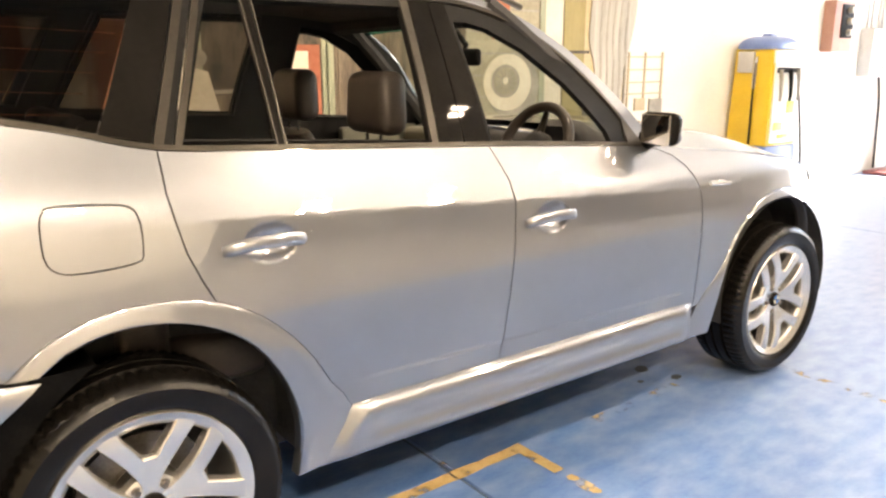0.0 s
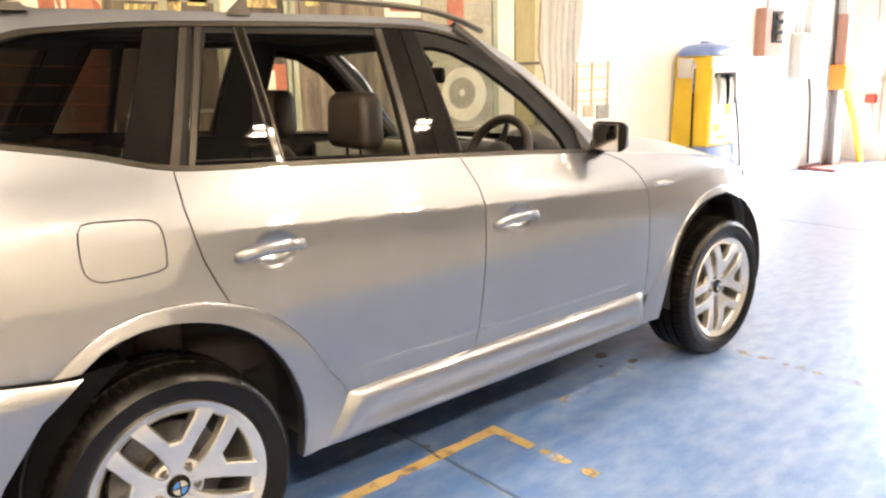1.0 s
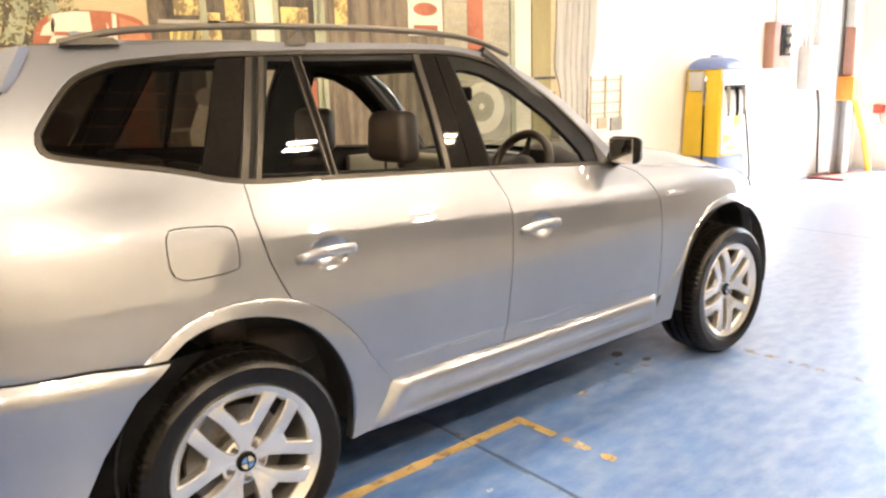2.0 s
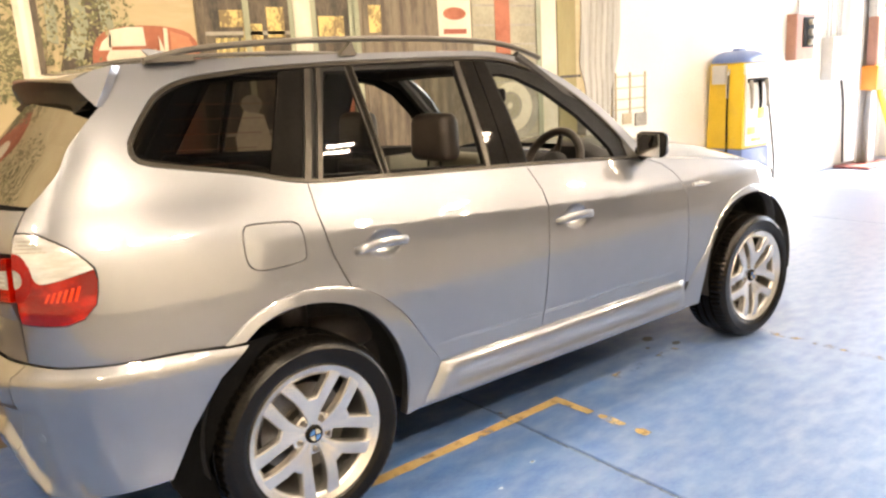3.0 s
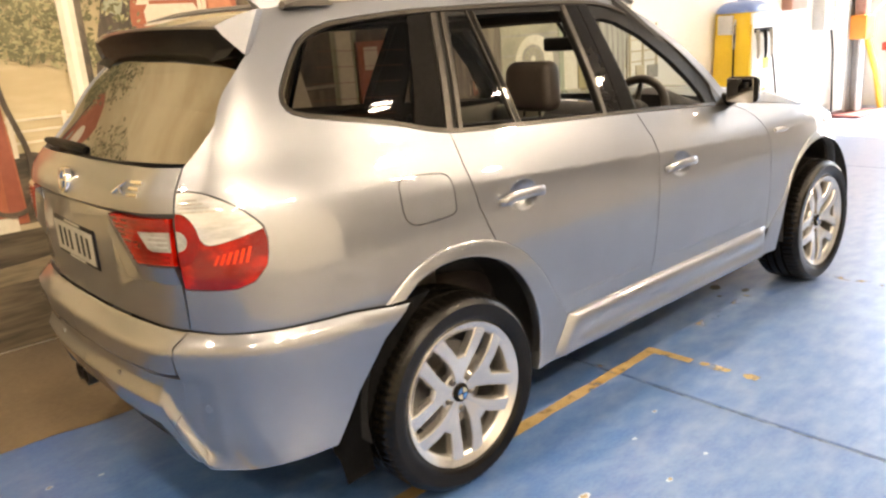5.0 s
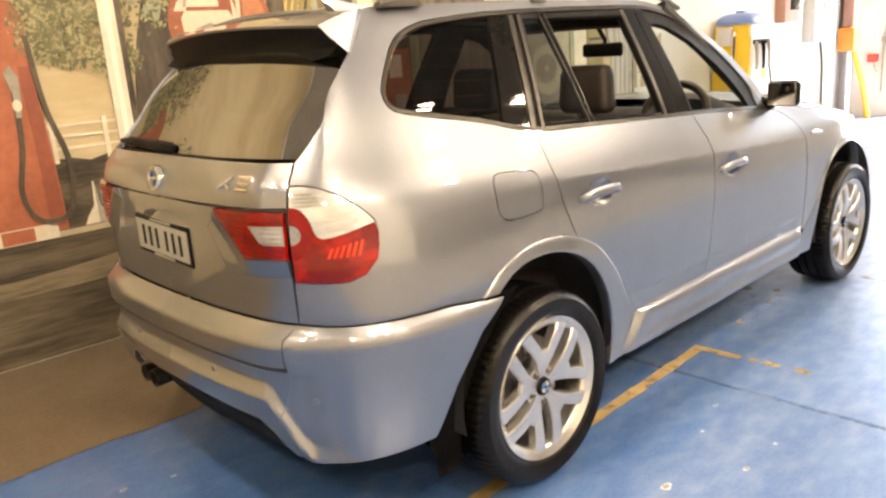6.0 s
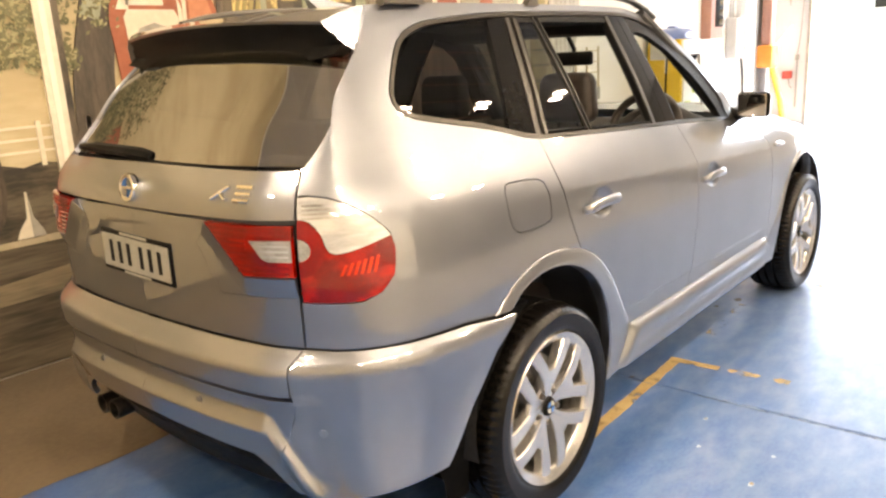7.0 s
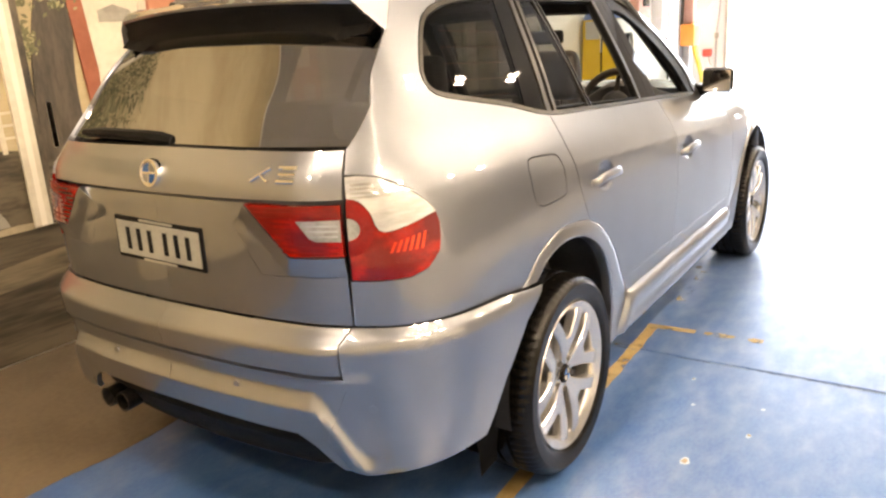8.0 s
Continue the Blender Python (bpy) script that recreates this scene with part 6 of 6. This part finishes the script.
for y in np.linspace(-0.68, 0.68, 25):
    hood = 0.085 * math.exp(-((y + 0.37) / 0.17) ** 4)
    rows.append([(1.83, y, 0.75), (1.80, y, 1.0), (1.84, y, 1.06 + hood), (1.90, y, 1.085 + hood), (2.0, y, 1.085 + hood * 0.5), (2.10, y, 1.06)])
grid(bm, rows)
part("dashboard", bm, CLOTH, car, "dark dashboard with an instrument hood", smooth=50)
bm = bmesh.new()
box(bm, (1.80, 0.30, 0.95), (1.99, 0.70, 1.075), 0.03, seg=3)
part("dash_trim", bm, GREYTRIM, car)
for sd in (1, -1):
    bm = bmesh.new()
    box(bm, (1.45, -0.765 * sd, 0.98), (1.90, -0.715 * sd, 1.085), 0.015)
    part("door_top_trim", bm, GREYTRIM, car)
sm_ = Matrix.Translation((1.72, -0.37, 1.062)) @ Matrix.Rotation(radians(-66), 4, "Y")
bm = bmesh.new()
tube(bm, [sm_ @ Vector((0.178 * math.cos(a), 0.178 * math.sin(a), 0)) for a in (2 * math.pi * k / 40 for k in range(41))], 0.0215, 10)
wheel_s = part("steering_wheel", bm, LEATHER, car, smooth=60)
bm = bmesh.new()
lathe(bm, [(0.0, 0.03), (0.05, 0.028), (0.072, 0.01), (0.075, -0.03), (0.0, -0.03)], 24, sm_)
part("airbag_boss", bm, CLOTH, wheel_s, smooth=50)
for a in (0, 180, 270, 235, 305):
    if a in (235, 305):
        continue
    bm = bmesh.new()
    tube(bm, [sm_ @ Vector((r * math.cos(radians(a + 90)), r * math.sin(radians(a + 90)), -0.004)) for r in (0.06, 0.11, 0.175)], [0.02, 0.014, 0.012], 8)
    part("wheel_spoke", bm, TRIM, wheel_s)
bm = bmesh.new()
box(bm, (1.62, -0.125, 1.385), (1.65, 0.125, 1.455), 0.016, seg=3)
im = part("interior_mirror", bm, BLACK, car, smooth=60)
bm = bmesh.new()
tube(bm, [(1.65, 0, 1.43), (1.66, 0, 1.47), (1.60, 0, 1.535)], 0.012, 8)
part("mirror_stem", bm, BLACK, im)

# ---------------------------------------------------------------- wheels, built about y with the outer face towards -y
def wheel_meshes():
    ax = Matrix.Rotation(radians(90), 4, "X")     # local z becomes -y: outwards
    bm = bmesh.new()
    n = 216
    prof = [(0.262, -0.008), (0.268, 0.004), (0.290, 0.014), (0.312, 0.013), (0.318, 0.0145), (0.324, 0.010), (0.336, 0.0), (0.3435, -0.018), (0.3465, -0.045), (0.3465, -0.062), (0.339, -0.064), (0.339, -0.072), (0.347, -0.074), (0.347, -0.112), (0.339, -0.114), (0.339, -0.122), (0.347, -0.124), (0.347, -0.160), (0.339, -0.162), (0.339, -0.170), (0.3465, -0.172), (0.3435, -0.214), (0.330, -0.235), (0.300, -0.248), (0.262, -0.226)]
    prof = [(0.252 + (r - 0.262) * 1.112, h) for r, h in prof]
    rings = lathe(bm, prof, n, ax)
    for i, depth in ((6, 0.003), (7, 0.006), (8, 0.008), (9, 0.008), (19, 0.008), (20, 0.008), (21, 0.005)):
        for k in range(n):
            if (k + (1 if i > 10 else 0)) % 3 == 0:
                v = rings[i][k]
                v.co -= Vector((v.co.x, 0, v.co.z)).normalized() * depth
    tyre = mesh_of("tyre", bm, RUBBER, 42)
    bm = bmesh.new()
    lathe(bm, [(0.2635, -0.010), (0.2650, 0.000), (0.2620, 0.0045), (0.2550, 0.001), (0.2420, -0.007), (0.2300, -0.013), (0.2255, -0.019), (0.2240, -0.030), (0.2260, -0.080), (0.230, -0.21)], 72, ax)
    bmesh.ops.scale(bm, vec=(0.962, 1, 0.962), verts=bm.verts[:])
    rim_outer = mesh_of("rim", bm, ALLOY, 40)
    bm = bmesh.new()

    def prong(pts):
        """A tapering bar along (radius, degrees, half width, front height)."""
        rows = []
        for i, (r, a, w, h) in enumerate(pts):
            a = radians(a)
            rad, tan = Vector((math.cos(a), math.sin(a), 0)), Vector((-math.sin(a), math.cos(a), 0))
            c = rad * r
            rows.append([ax @ (c + tan * t * w + Vector((0, 0, h + d))) for t, d in ((-1.06, -0.035), (-1.0, -0.006), (-0.84, -0.0005), (0, 0.0008), (0.84, -0.0005), (1.0, -0.006), (1.06, -0.035))])
        vs = grid(bm, rows)
        return vs

    for k in range(5):
        a0 = 90 + 72 * k
        for sg in (1, -1):
            prong([(0.032, a0 + sg * 15, 0.009, -0.027), (0.068, a0 + sg * 10.5, 0.0125, -0.023), (0.100, a0 + sg * 11.5, 0.0205, -0.015), (0.135, a0 + sg * 15.0, 0.0240, -0.008), (0.175, a0 + sg * 19.5, 0.0245, -0.004), (0.215, a0 + sg * 23.0, 0.0255, -0.004), (0.252, a0 + sg * 25.0, 0.0310, -0.009)])
        prong([(0.050, a0, 0.014, -0.0268), (0.070, a0, 0.020, -0.0228), (0.100, a0, 0.030, -0.0148), (0.125, a0, 0.037, -0.0098), (0.138, a0, 0.040, -0.0088), (0.145, a0, 0.040, -0.0125), (0.149, a0, 0.038, -0.022)])
    bmesh.ops.recalc_face_normals(bm, faces=bm.faces[:])
    bmesh.ops.scale(bm, vec=(0.962, 1, 0.962), verts=bm.verts[:])
    spokes = mesh_of("spoke", bm, ALLOY, 24)
    bm = bmesh.new()
    lathe(bm, [(0.0, -0.028), (0.040, -0.028), (0.060, -0.030), (0.078, -0.036), (0.082, -0.06)], 40, ax)
    hub = mesh_of("hub", bm, ALLOY, 40)
    bm = bmesh.new()
    lathe(bm, [(0.0, -0.016), (0.026, -0.017), (0.031, -0.020), (0.034, -0.0285)], 28, ax)
    cap = mesh_of("centre_cap", bm, GLOSS_BLACK, 40)
    quads = []
    for k in range(4):
        bm = bmesh.new()
        pts = [(0.002, 0.002)] + [(0.021 * math.cos(radians(5 + 80 * j / 6)), 0.021 * math.sin(radians(5 + 80 * j / 6))) for j in range(7)]
        r = Matrix.Rotation(radians(90 * k), 4, "Z")
        bm.faces.new([bm.verts.new(ax @ r @ Vector((u, v, -0.0150))) for u, v in pts])
        bmesh.ops.extrude_face_region(bm, geom=bm.faces[:])
        quads.append(mesh_of("cap_quarter", bm, BLUE if k % 2 else PLATE_WHITE, 40))
    bm = bmesh.new()
    lathe(bm, [(0.0, -0.020), (0.0080, -0.020), (0.0090, -0.030), (0.0140, -0.031)], 12, ax)
    bolt = mesh_of("wheel_bolt", bm, DISC, 40)
    bm = bmesh.new()
    lathe(bm, [(0.0, -0.085), (0.09, -0.085), (0.092, -0.10), (0.165, -0.10), (0.166, -0.125), (0.09, -0.13)], 48, ax)
    disc = mesh_of("wheel", bm, DISC, 40)
    bm = bmesh.new()
    lathe(bm, [(0.02, -0.16), (0.236, -0.165), (0.237, -0.20)], 32, ax)
    back = mesh_of("dust_shield", bm, LINER, 40)
    return tyre, rim_outer, spokes, hub, cap, quads, bolt, disc, back


W_TYRE, W_RIM, W_SPOKE, W_HUB, W_CAP, W_QUADS, W_BOLT, W_DISC, W_BACK = wheel_meshes()
for wx, sd, turn in ((0.0, 1, 0), (2.78, 1, 9), (0.0, -1, 20), (2.78, -1, 40)):
    m = Matrix.Translation((wx, -0.888 * sd, 0.346)) @ Matrix.Rotation(0 if sd == 1 else math.pi, 4, "Z") @ Matrix.Rotation(radians(turn), 4, "Y")
    wheel = link_part("wheel", W_DISC, car, "five double-spoke silver alloy wheel with a road tyre")
    wheel.matrix_basis = m
    for me in (W_TYRE, W_RIM, W_SPOKE, W_HUB, W_BACK):
        link_part(me.name.split(".")[0], me, wheel)
    link_part("centre_cap", W_CAP, wheel)
    for me in W_QUADS:
        link_part("cap_quarter", me, wheel)
    for k in range(5):
        b = link_part("wheel_bolt", W_BOLT, wheel)
        a = radians(90 + 36 + 72 * k)
        b.matrix_basis = Matrix.Translation((0.056 * math.cos(a), 0, 0.056 * math.sin(a)))
